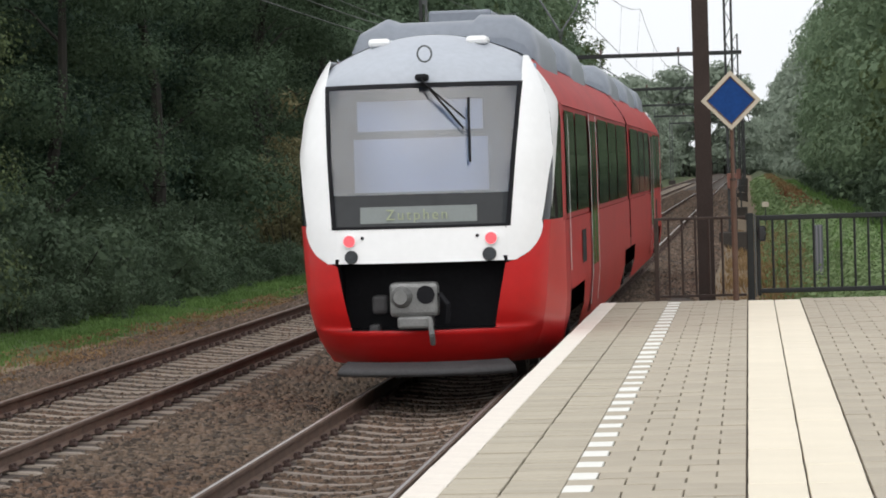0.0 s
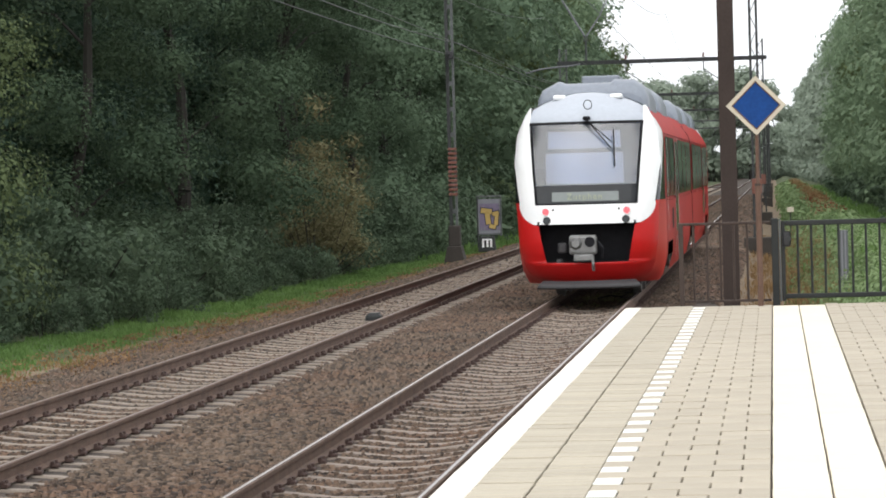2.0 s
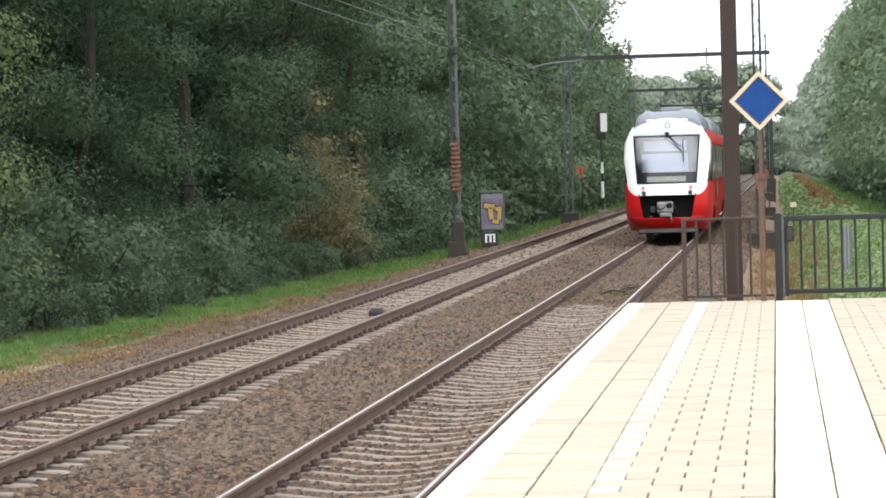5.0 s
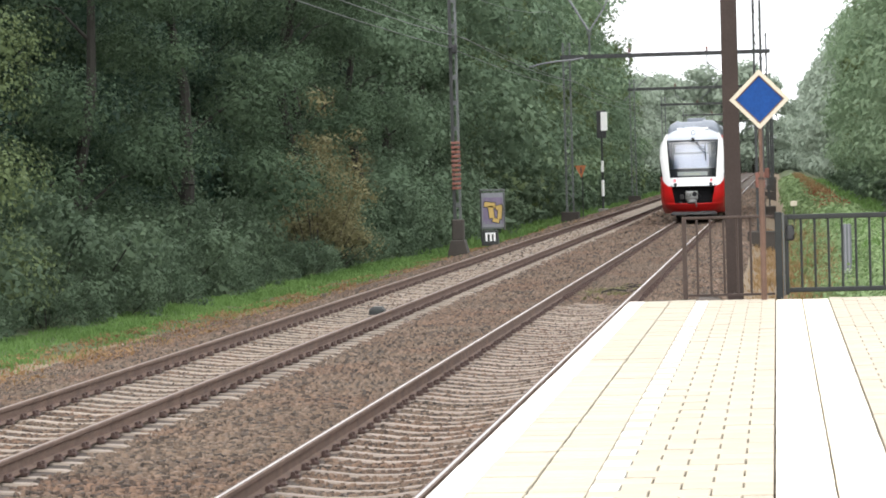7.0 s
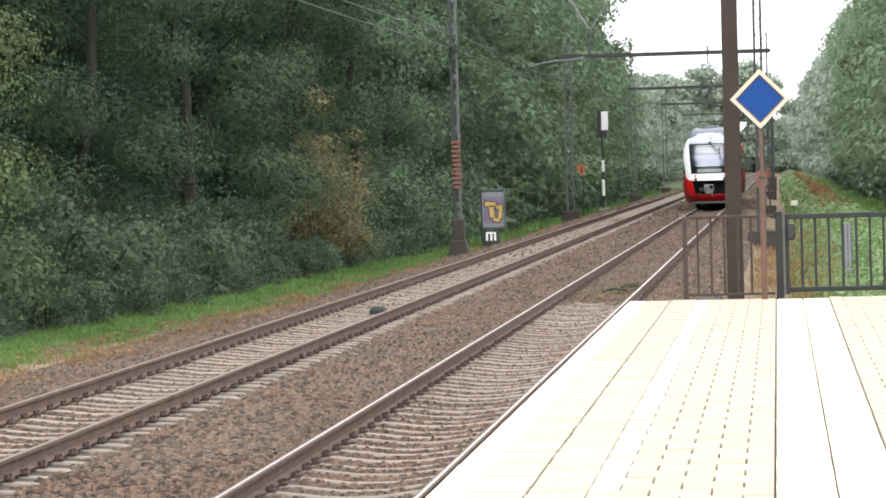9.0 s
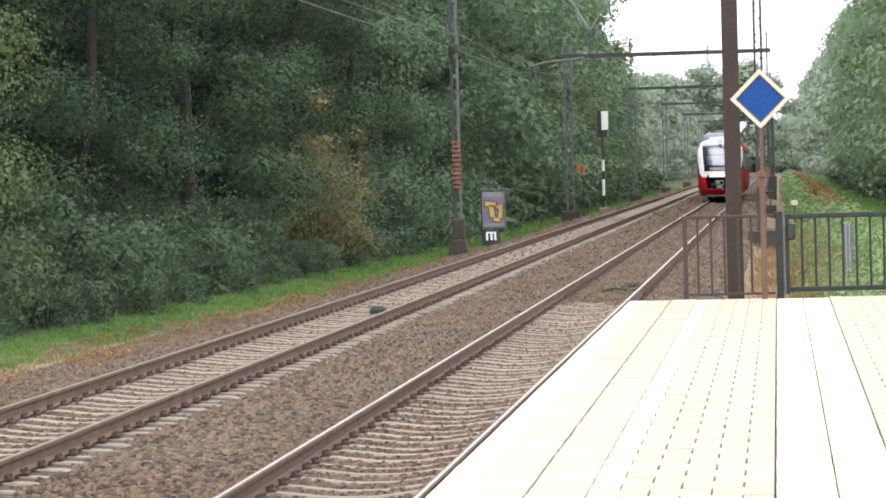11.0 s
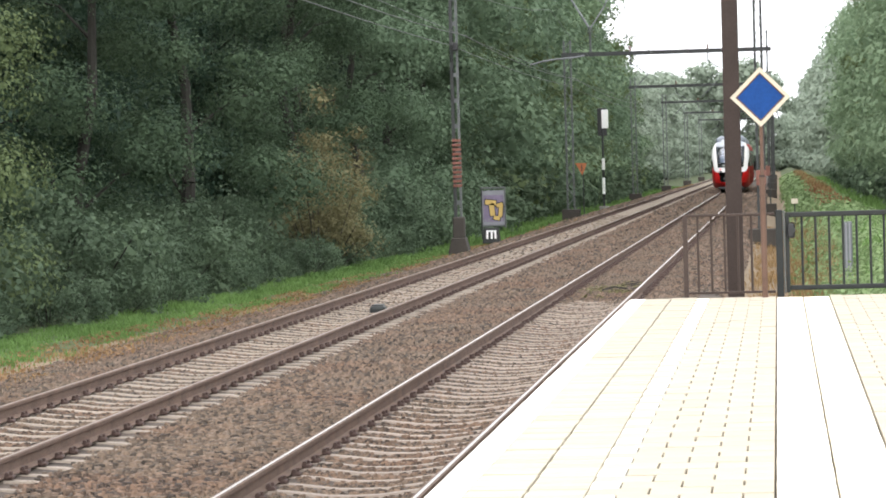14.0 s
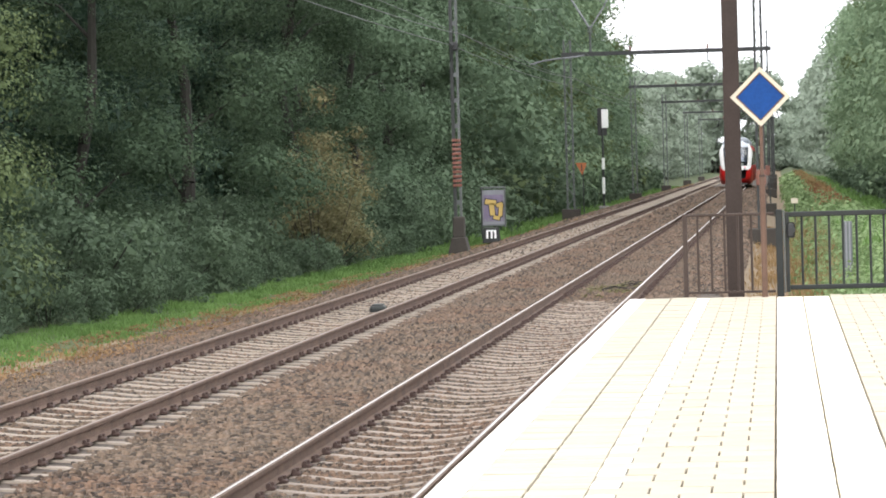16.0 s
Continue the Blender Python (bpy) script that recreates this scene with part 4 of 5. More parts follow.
# ---- platform end: railing, gate, sign ----
def build_fence():
    y = 39.35
    fence = empty("railing", pose(0, y, PLAT), "brown painted steel railing at the end of the platform", "railing")
    part("post", boxed(-1.225, -1.165, -0.03, 0.03, -0.5, 1.05, 0.006), M_FENCE, fence)
    part("top_rail", boxed(-1.225, -0.06, -0.025, 0.025, 1.015, 1.05, 0.008), M_FENCE, fence)
    part("bottom_rail", boxed(-1.165, -0.06, -0.018, 0.018, 0.03, 0.06, 0.004), M_FENCE, fence)
    for x in (-1.035, -0.865, -0.695, -0.525, -0.355, -0.185):
        part("bar", rod(bmesh.new(), (x, 0, 0.05), (x, 0, 1.02), 0.016, None, 8), M_FENCE, fence)
    gate = empty("gate", pose(0, y - 0.05, PLAT), "closed dark grey-green steel barred gate", "gate")
    part("gate_post", boxed(-0.045, 0.045, -0.05, 0.05, -0.4, 1.085, 0.012), M_GATE, gate)
    part("frame_post", boxed(0.075, 0.125, -0.03, 0.03, 0.03, 1.05, 0.01), M_GATE, gate)
    part("lock_strip", boxed(0.05, 0.072, -0.035, 0.03, 0.02, 1.07, 0.006), M_GALV, gate, "bright galvanised steel strip")
    b = boxed(0.095, 0.20, -0.055, -0.03, 0.72, 0.92, 0.03)
    part("lock", b, M_BLACK, gate, "black rounded lock case")
    part("lock_handle", rod(bmesh.new(), (0.17, -0.09, 0.82), (0.17, -0.05, 0.82), 0.035, None, 14), M_DARKSTEEL, gate)
    part("top_rail", boxed(0.125, 3.0, -0.03, 0.03, 0.985, 1.05, 0.012), M_GATE, gate)
    part("bottom_rail", boxed(0.125, 3.0, -0.025, 0.025, 0.06, 0.12, 0.01), M_GATE, gate)
    for k in range(16):
        x = 0.285 + 0.172 * k
        part("bar", rod(bmesh.new(), (x, 0, 0.1), (x, 0, 1.0), 0.0155, None, 8), M_GATE, gate)


def build_sign():
    y, x = 38.75, -0.195
    s = empty("diamond_sign", pose(x, y, PLAT), "blue diamond sign with a cream border on a brown pole", "sign")
    part("sleeve", rod(bmesh.new(), (-0.0, 0, 0), (-0.0, 0, 1.52), 0.037, None, 14), M_POLE, s)
    part("pole", rod(bmesh.new(), (0, 0, 1.5), (-0.0, 0, 2.85), 0.024, None, 12), M_POLE, s)
    part("cap_ring", rod(bmesh.new(), (0, 0, 1.505), (0, 0, 1.535), 0.041, None, 14), M_FENCE, s)
    cz, h = 2.51, 0.375
    bm = bmesh.new()
    outer = [(0, h), (h, 0), (0, -h), (-h, 0)]
    k = 0.82
    vo = [[bm.verts.new((a, d, cz + b)) for a, b in outer] for d in (-0.05, -0.03)]
    vi = [[bm.verts.new((a * k, d, cz + b * k)) for a, b in outer] for d in (-0.05, -0.03)]
    for i in range(4):
        j = (i + 1) % 4
        bm.faces.new((vo[0][i], vo[0][j], vi[0][j], vi[0][i]))
        bm.faces.new((vo[1][i], vo[1][j], vi[1][j], vi[1][i]))
        bm.faces.new((vo[0][i], vo[0][j], vo[1][j], vo[1][i]))
        bm.faces.new((vi[0][i], vi[0][j], vi[1][j], vi[1][i]))
    part("border", bm, M_CREAM, s, "cream reflective border")
    bm = bmesh.new()
    a = [[bm.verts.new((p * k, d, cz + q * k)) for p, q in outer] for d in (-0.044, -0.034)]
    bm.faces.new(a[0]), bm.faces.new(a[1])
    for i in range(4):
        bm.faces.new((a[0][i], a[0][(i + 1) % 4], a[1][(i + 1) % 4], a[1][i]))
    part("panel", bm, M_BLUE, s, "plain blue panel")
    # thin brown line drawn as the shade along the raised border
    bm = bmesh.new()
    for (a, b), (c, d) in zip(outer, outer[1:] + outer[:1]):
        rod(bm, (a * k * 0.97, -0.047, cz + b * k * 0.97), (c * k * 0.97, -0.047, cz + d * k * 0.97), 0.009, None, 6)
    part("border_shade", bm, M_POLE, s, "narrow brown line for the shade inside the raised border")
    part("bracket", boxed(-0.05, 0.05, -0.03, 0.02, cz - 0.06, cz + 0.0, 0.005), M_GALV, s)


build_fence()
build_sign()


# ---- things along the line ----
def build_trackside():
    s = empty("signal", pose(-10.7, 190, ground_height(-10.7)), "trackside signal plate on a black and white banded post", "signal")
    part("post", rod(bmesh.new(), (0, 0, 0), (0, 0, 5.0), 0.07, None, 10), M_DARKSTEEL, s)
    for a, b in ((2.5, 3.2), (1.0, 2.0)):
        part("band", rod(bmesh.new(), (0, 0, a), (0, 0, b), 0.095, None, 12), M_WHITE, s, "white band")
    part("backplate", boxed(-0.29, 0.29, 0.0, 0.06, 4.6, 6.3, 0.03), M_BLACK, s)
    part("plate", boxed(-0.03, 0.38, -0.09, -0.02, 5.05, 6.2, 0.02), M_WHITE, s, "tall white plate")
    part("base", boxed(-0.3, 0.3, -0.3, 0.3, -0.2, 0.25, 0.03), M_CONCRETE, s)
    s = empty("warning_sign", pose(-11.05, 174, ground_height(-11)), "orange triangular sign on a thin post", "sign")
    part("post", rod(bmesh.new(), (0.1, 0, 0), (0.1, 0, 2.5), 0.03, None, 8), M_DARKSTEEL, s)
    bm = bmesh.new()
    v = [[bm.verts.new(p) for p in ((-0.32, d, 2.95), (0.32, d, 2.95), (0.06, d, 2.25))] for d in (-0.05, -0.035)]
    bm.faces.new(v[0]), bm.faces.new(v[1])
    for i in range(3):
        bm.faces.new((v[0][i], v[0][(i + 1) % 3], v[1][(i + 1) % 3], v[1][i]))
    part("panel", bm, M_ORANGE, s)
    part("mark", boxed(0.0, 0.07, -0.06, -0.051, 2.5, 2.85), M_DARKSTEEL, s)
    # cabinet with spray paint
    y, x = 114.0, -10.55
    s = empty("trackside_cabinet", pose(x, y, ground_height(x)), "grey framed cabinet door with yellow and purple spray paint", "cabinet")
    part("panel", boxed(-0.40, 0.40, 0.0, 0.10, 0.72, 2.0), M_BOARD, s)
    part("frame_side", boxed(-0.46, -0.41, -0.03, 0.12, 0.2, 2.06, 0.01), M_DARKSTEEL, s)
    part("frame_side", boxed(0.41, 0.46, -0.03, 0.12, 0.6, 2.06, 0.01), M_GALV, s)
    part("frame_top", boxed(-0.46, 0.46, -0.03, 0.12, 2.06, 2.13, 0.01), M_GALV, s)
    part("frame_bottom", boxed(-0.41, 0.41, -0.02, 0.10, 0.66, 0.72), M_GALV, s)
    part("spray_patch", boxed(-0.36, 0.38, -0.008, -0.001, 0.84, 1.82), M_GRAF_P, s, "purple spray paint")
    for a, b, c, d, lean in ((-0.30, 0.10, 1.46, 1.64, 8), (-0.14, 0.04, 1.06, 1.52, -6), (0.12, 0.36, 1.38, 1.52, -12), (0.2, 0.34, 1.02, 1.42, 5), (0.0, 0.24, 0.90, 1.04, 14)):
        for grow, deep, mat, lb in ((0.035, 0.012, M_BLACK, "dark spray outline"), (0.0, 0.018, M_GRAF_Y, "yellow spray paint")):
            w, h = (b - a) / 2 + grow, (d - c) / 2 + grow
            bm = boxed(-w, w, -0.002, 0.002, -h, h)
            ob = part("spray_stroke", bm, mat, s, lb)
            ob.matrix_basis = pose((a + b) / 2, -deep, (c + d) / 2, 0, lean, 0)
    for a in (-0.33, -0.2, 0.0, 0.28):
        part("spray_drip", boxed(a, a + 0.05, -0.012, -0.009, 0.86, 1.02 + a * 0.3), M_BOARD, s)
    box_ob = empty("cable_box", pose(x - 0.05, y - 0.5, ground_height(x) + 0.1), "low dark cable box with white painted strokes", "box")
    b = boxed(-0.32, 0.32, -0.25, 0.25, -0.05, 0.52, 0.03)
    for v in b.verts:
        if v.co.z > 0.3:
            v.co.x *= 0.82
    part("body", b, M_DARKSTEEL, box_ob)
    for a in (-0.13, 0.03, 0.17):
        part("stroke", boxed(a - 0.035, a + 0.035, -0.275, -0.252, 0.12, 0.38), M_WHITE, box_ob, "white paint stroke")
    part("stroke", boxed(-0.165, 0.205, -0.275, -0.252, 0.38, 0.43), M_WHITE, box_ob, "white paint stroke")
    # between the rails of the far track
    s = empty("track_magnet", pose(-7.25, 55.2, -0.2), "low dark green box between the rails", "track box")
    b = boxed(-0.14, 0.14, -0.2, 0.2, -0.08, 0.10, 0.05)
    part("case", b, M_GATE, s)
    part("lid", boxed(-0.10, 0.10, -0.15, 0.15, 0.095, 0.125, 0.012), M_DARKSTEEL, s)
    # grey plastic post behind the gate
    s = empty("marker_post", pose(1.40, 62.0, -0.8), "grey ribbed marker post overgrown with ivy", "post")
    b = boxed(-0.14, 0.05, -0.06, 0.06, -0.1, 1.86, 0.02)
    part("post", b, M_GALV, s)
    part("rib", boxed(-0.09, -0.06, -0.075, -0.06, 0.1, 1.84), M_BOARD, s)
    part("rib", boxed(-0.02, 0.01, -0.075, -0.06, 0.1, 1.84), M_BOARD, s)
    s = empty("marker_plate", pose(0.62, 120.0, ground_height(0.62)), "small pale plate on a short stake", "marker")
    part("stake", boxed(-0.02, 0.02, 0, 0.04, -0.1, 1.3), M_DARKSTEEL, s)
    part("plate", boxed(-0.13, 0.13, -0.03, 0.0, 1.12, 1.32, 0.01), M_CREAM, s)


build_trackside()
build_woods()
build_bushes()
build_grass()
build_platform()


# ---- the train: two joined cars, its tail towards the platform ----
LENGTH = 41.8
HALF_FRONT = [(0.28, 0.80), (0.36, 0.98), (0.5, 1.13), (0.7, 1.21), (1.0, 1.265), (1.4, 1.295), (1.8, 1.325), (2.2, 1.35), (2.6, 1.355), (2.95, 1.32), (3.2, 1.26), (3.45, 1.16), (3.58, 1.085)]
RAKE = [(0.28, 0.66), (0.4, 0.44), (0.55, 0.25), (0.7, 0.12), (0.88, 0.03), (1.1, 0.0), (1.4, 0.02), (1.8, 0.08), (2.5, 0.27), (3.28, 0.60), (3.6, 0.85)]
HALF_BODY = [(0.28, 1.22), (0.5, 1.33), (0.9, 1.385), (2.9, 1.385), (3.1, 1.36), (3.3, 1.25), (3.58, 1.04)]
NOSE = 2.3


def front_y(x, z):
    u = min(1.0, abs(x) / lerp(z, HALF_FRONT))
    return lerp(z, RAKE) + 0.85 * (1 - math.sqrt(max(0.0, 1 - 0.97 * u ** 2.4)))


def front_panel(rows, cols=10, out=0.0):
    """A piece of the curved front: rows of (height, left x, right x)."""
    pts = []
    for z, a, b in rows:
        pts.append([(a + (b - a) * i / cols, front_y(a + (b - a) * i / cols, z) - out, z) for i in range(cols + 1)])
    return grid_surface(pts)


def side_panel(zs, y0, y1, s, n=1):
    """Side skin between two lengths of the body; heights zs from low to high. y0 None: from the front's edge."""
    pts = []
    for z in zs:
        row = []
        if y0 is None:
            a, w0, w1 = front_y(9, z), lerp(z, HALF_FRONT), lerp(z, HALF_BODY)
            for k in range(7):
                u = k / 6
                row.append((s * (w0 + (w1 - w0) * math.sin(u * math.pi / 2)), a + (y1 - a) * u, z))
        else:
            w = lerp(z, HALF_BODY)
            row = [(s * w, y0 + (y1 - y0) * k / n, z) for k in range(n + 1)]
        pts.append(row)
    return grid_surface(pts)


def corner_panel(zs, fa, fb, s, y1=1.95):
    """Skin round the corner from the front's edge to the side, between two shares fa(z) and fb(z) of the way."""
    pts = []
    for z in zs:
        a, w0, w1, row = front_y(9, z), lerp(z, HALF_FRONT), lerp(z, HALF_BODY), []
        for k in range(7):
            u = fa(z) + (fb(z) - fa(z)) * k / 6
            row.append((s * (w0 + (w1 - w0) * math.sin(u * math.pi / 2)), a + (y1 - a) * u, z))
        pts.append(row)
    return grid_surface(pts)


def white_share(z):
    return lerp(z, [(1.95, 0.0), (2.3, 0.15), (2.7, 0.45), (3.06, 0.9)])


def pillar_edge(z):
    return lerp(z, [(1.8, 1.24), (2.0, 1.275), (2.4, 1.33), (2.6, 1.4), (3.6, 1.4)])


def steps(a, b, n):
    return [a + (b - a) * i / n for i in range(n + 1)]


def white_edge(z):
    """How far out the white face reaches low down, where it curves into the red."""
    q = 1 - min(1.0, max(0.0, (z - 1.40) / 0.42))
    return 0.86 + 0.40 * math.sqrt(max(0.0, 1 - q * q))


def win_half(z):
    return lerp(z, [(1.80, 0.925), (3.27, 1.04)])


def bay_half(z):
    return lerp(z, [(0.72, 0.75), (1.42, 0.886)])


def bar_letters(parent):
    """The destination on the display, in the built-in font."""
    curve = bpy.data.curves.new("destination", "FONT")
    curve.body, curve.size, curve.align_x, curve.extrude = "Zutphen", 0.155, "CENTER", 0.001
    curve.space_character = 1.25
    ob = bpy.data.objects.new("destination", curve)
    scene.collection.objects.link(ob)
    dg = bpy.context.evaluated_depsgraph_get()
    me = bpy.data.meshes.new_from_object(ob.evaluated_get(dg))
    bpy.data.objects.remove(ob)
    me.materials.clear()
    me.materials.append(M_DISPTEXT)
    t = new("destination", me)
    t.parent = parent
    t.matrix_basis = pose(-0.02, 0.088, 1.868, 90, 0, 0)
    return tagged(t, "yellowish dot letters on the display")


def build_nose(train, m):
    """One end of the train, at the pose m on it."""
    made = []

    def add(name, bm, mat, label="", parent=None):
        ob = part(name, bm, mat, parent or train, label)
        if parent is None:
            ob.matrix_basis = m
        made.append(ob)
        return ob

    zs = steps(1.80, 3.27, 12)
    glass = add("windscreen", front_panel([(z, -win_half(z), win_half(z)) for z in steps(2.13, 3.27, 10)], 16), M_PANE, "large clear windscreen")
    bm = bmesh.new()
    for s in (-1, 1):
        vs = [[bm.verts.new((x, front_y(x, z) - d, z)) for z in zs for x in (s * (win_half(z) - 0.03 + e),)] for d, e in ((0.006, 0.0), (0.006, 0.045))]
        for i in range(len(zs) - 1):
            bm.faces.new((vs[0][i], vs[0][i + 1], vs[1][i + 1], vs[1][i]))
    for z, h in ((3.27, 0.05), (1.79, 0.03)):
        xs = steps(-win_half(z) - 0.015, win_half(z) + 0.015, 16)
        vs = [[bm.verts.new((x, front_y(x, z + e) - 0.006, z + e)) for x in xs] for e in (-h / 2, h / 2)]
        for i in range(16):
            bm.faces.new((vs[0][i], vs[0][i + 1], vs[1][i + 1], vs[1][i]))
    add("window_seal", bm, M_TBLACK, "black rubber seal")
    # dark band along the foot of the windscreen, with the display
    add("display_band", front_panel([(z, -win_half(z), win_half(z)) for z in steps(1.80, 2.13, 4)], 16), M_GLASS, "dark band below the windscreen")
    disp = add("display", front_panel([(z, -0.62, 0.60) for z in (1.835, 1.92, 2.005)], 12, 0.004), M_DISPLAY, "grey destination display")
    if m == Matrix.Identity(4):
        bar_letters(train)
    # white face
    add("face_panel", front_panel([(z, -0.885, 0.885) for z in steps(1.42, 1.795, 5)], 16), M_TWHITE, "white panel with the tail lights")
    for s in (-1, 1):
        rows = []
        for z in steps(1.42, 3.58, 26):
            outer = min(white_edge(z), lerp(z, HALF_FRONT)) if z < 1.82 else min(lerp(z, HALF_FRONT), pillar_edge(z))
            inner = 0.885 if z < 1.80 else win_half(min(z, 3.27)) + 0.01
            if z > 3.27:
                inner = 1.04
            rows.append((z, s * inner, s * max(inner + 0.002, outer)))
        add("white_pillar", front_panel(rows, 8), M_TWHITE)
        add("corner_glass", front_panel([(z, s * min(pillar_edge(z), lerp(z, HALF_FRONT) - 0.002), s * lerp(z, HALF_FRONT)) for z in steps(1.82, 2.9, 8)], 4), M_GLASS, "black corner of the side window")
        add("white_corner", corner_panel(steps(1.95, 3.06, 10) + steps(3.061, 3.58, 8), lambda z: 0.0, lambda z: 1.0 if z > 3.0605 else max(0.02, white_share(z)), s), M_TWHITE)
        add("cab_side_window", corner_panel(steps(1.82, 2.88, 8) + steps(2.9, 3.06, 4), lambda z: white_share(z), lambda z: 1.0, s), M_GLASS, "black triangular cab side window")
        rows = []
        for z in steps(0.30, 0.71, 7) + steps(0.72, 1.82, 18):
            w = lerp(z, HALF_FRONT)
            inner = bay_half(z) if z > 0.715 else 0.0
            if z > 1.42:
                inner = min(white_edge(z), w - 0.002)
            rows.append((z, s * inner, s * w))
        add("red_bumper", front_panel(rows, 10), M_RED, "glossy red lower front")
        add("red_corner", corner_panel(steps(0.30, 1.82, 12), lambda z: 0.0, lambda z: 1.0, s, NOSE), M_RED)
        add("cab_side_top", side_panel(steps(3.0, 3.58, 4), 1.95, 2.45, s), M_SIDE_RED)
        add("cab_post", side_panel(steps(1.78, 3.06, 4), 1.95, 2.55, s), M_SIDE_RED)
        # lights
        for x, z, r, mat, nm, lb in ((0.740, 1.655, 0.060, M_TAIL, "tail_light", "round lit red tail light"), (0.720, 1.49, 0.060, M_LAMP_OFF, "headlight", "round dark unlit headlight"), (0.60, 1.685, 0.018, M_TBLACK, "camera_hole", "")):
            y = front_y(x, z)
            b = rod(bmesh.new(), (s * x, y - 0.040 * r / 0.062, z), (s * x, y + 0.05, z), r, r * 1.06, 18)
            lamp = add(nm, b, mat, lb)
            if r > 0.03:
                b = rod(bmesh.new(), (s * x, y - 0.032, z), (s * x, y + 0.05, z), r * 1.18, r * 1.22, 18)
                add("lamp_ring", b, M_TWHITE if mat == M_TAIL else M_SKIRT, "ring round the lamp")
        add("roof_marker", boxed(s * 0.53 - 0.12, s * 0.53 + 0.12, 1.5, 1.85, 3.72, 3.81, 0.04), M_TWHITE, "small white cover on the roof")
    # silver brow above the windscreen
    rows = []
    for i in range(11):
        t = i / 10
        row = []
        for k in range(17):
            x = -1.045 + 2.09 * k / 16
            z1 = 3.86 - 0.27 * (x / 1.0) ** 2
            row.append((x, front_y(x, 3.29) + (2.1 - front_y(x, 3.29)) * (1 - math.cos(t * math.pi / 2)) ** 0.8, 3.29 + (z1 - 3.29) * math.sin(t * math.pi / 2)))
        rows.append(row)
    add("roof_brow", grid_surface(rows), M_TROOF, "silver-grey domed brow")
    for s in (-1, 1):
        pts = []
        for z in (3.585, 3.60):
            pts.append([(s * (0.985 + 0.01 * k), lerp(z, RAKE) + 0.6 + 0.3 * k, z - 0.012 * k) for k in range(6)])
        add("brow_edge", grid_surface(pts), M_TROOF)
    # coupler bay
    for x0, x1, y0, y1, z0, z1 in ((-0.9, 0.9, 0.75, 0.80, 0.66, 1.5), (-0.92, -0.87, 0.40, 0.745, 0.75, 1.41), (0.87, 0.92, 0.40, 0.745, 0.75, 1.41),
                                   (-0.9, 0.9, 0.20, 0.745, 1.42, 1.47), (-0.8, 0.8, 0.42, 0.745, 0.66, 0.72)):
        add("bay_wall", boxed(x0, x1, y0, y1, z0, z1), M_TBLACK, "dark wall of the coupler bay")
    c = add("coupler", boxed(-0.32, 0.19, -0.02, 0.16, 0.86, 1.22, 0.05), M_COUPLER, "grey steel automatic coupler")
    cm = rod(bmesh.new(), (-0.19, -0.16, 1.07), (-0.19, 0.0, 1.07), 0.07, 0.12, 16)
    add("coupler_cone", cm, M_COUPLER)
    add("coupler_cup", rod(bmesh.new(), (0.06, -0.03, 1.09), (0.06, 0.02, 1.09), 0.095, 0.08, 16), M_TBLACK)
    add("coupler_head", boxed(-0.24, 0.12, -0.06, 0.25, 0.74, 0.87, 0.03), M_COUPLER)
    add("coupler_bar", rods([(-0.05, 0.1, 0.95), (-0.05, 0.8, 0.9)], 0.09, 10), M_COUPLER)
    add("coupler_hose", rods([(0.2, 0.0, 1.1), (0.3, -0.05, 0.98), (0.28, 0.0, 0.8)], 0.025), M_TBLACK)
    add("coupler_hose", rods([(0.1, -0.06, 0.85), (0.12, -0.08, 0.68), (0.12, 0.0, 0.58)], 0.03), M_COUPLER)
    add("valve", boxed(-0.55, -0.38, 0.35, 0.5, 0.88, 1.08, 0.04), M_SKIRT)
    add("valve", boxed(-0.58, -0.46, 0.32, 0.5, 0.66, 0.78, 0.03), M_SKIRT)
    # track sweeper
    rows = []
    for z, w, o in ((0.23, 0.95, 0.14), (0.26, 0.95, 0.06), (0.32, 0.92, 0.12), (0.38, 0.85, 0.24)):
        rows.append([(w * k / 8, o + 0.35 * abs(k / 8) ** 2.5, z) for k in range(-8, 9)])
    add("plough", grid_surface(rows), M_SKIRT, "grey track sweeper under the front")
    # wiper
    a, b = Vector((0.03, 0.42, 3.33)), Vector((0.47, 0.36, 2.80))
    add("wiper_arm", rods([a, b], 0.012), M_TBLACK)
    add("wiper_arm", rods([a + Vector((0.05, -0.02, -0.06)), b + Vector((0.02, -0.02, 0.1))], 0.010), M_TBLACK)
    add("wiper_blade", rods([(0.52, 0.44, 3.12), (0.53, 0.32, 2.80), (0.54, 0.22, 2.45)], 0.014), M_TBLACK)
    add("wiper_motor", boxed(-0.04, 0.10, 0.44, 0.62, 3.31, 3.385, 0.03), M_TBLACK)
    bm = bmesh.new()
    ring = [(0.05 + 0.075 * math.cos(k * math.pi / 8), 0.66, 3.60 + 0.085 * math.sin(k * math.pi / 8)) for k in range(17)]
    for p, q in zip(ring, ring[1:]):
        rod(bm, p, q, 0.010, None, 6)
    add("horn_ring", bm, M_GALV)
    # cab interior behind the windscreen; its pale blue stands for sky reflected in the glass
    add("cab_blind", boxed(-0.72, 0.62, 0.95, 0.97, 2.80, 3.12), M_BLIND, "pale blind in the cab")
    add("cab_back", boxed(-1.15, 1.15, 1.75, 1.80, 1.8, 3.5), M_CABIN)
    add("cab_pale_panel", boxed(-0.78, 0.66, 1.05, 1.08, 2.15, 2.72), M_BLIND)
    add("cab_desk", boxed(-1.1, 1.1, 0.5, 1.6, 1.78, 1.86, 0.02), M_CABIN)
    return made


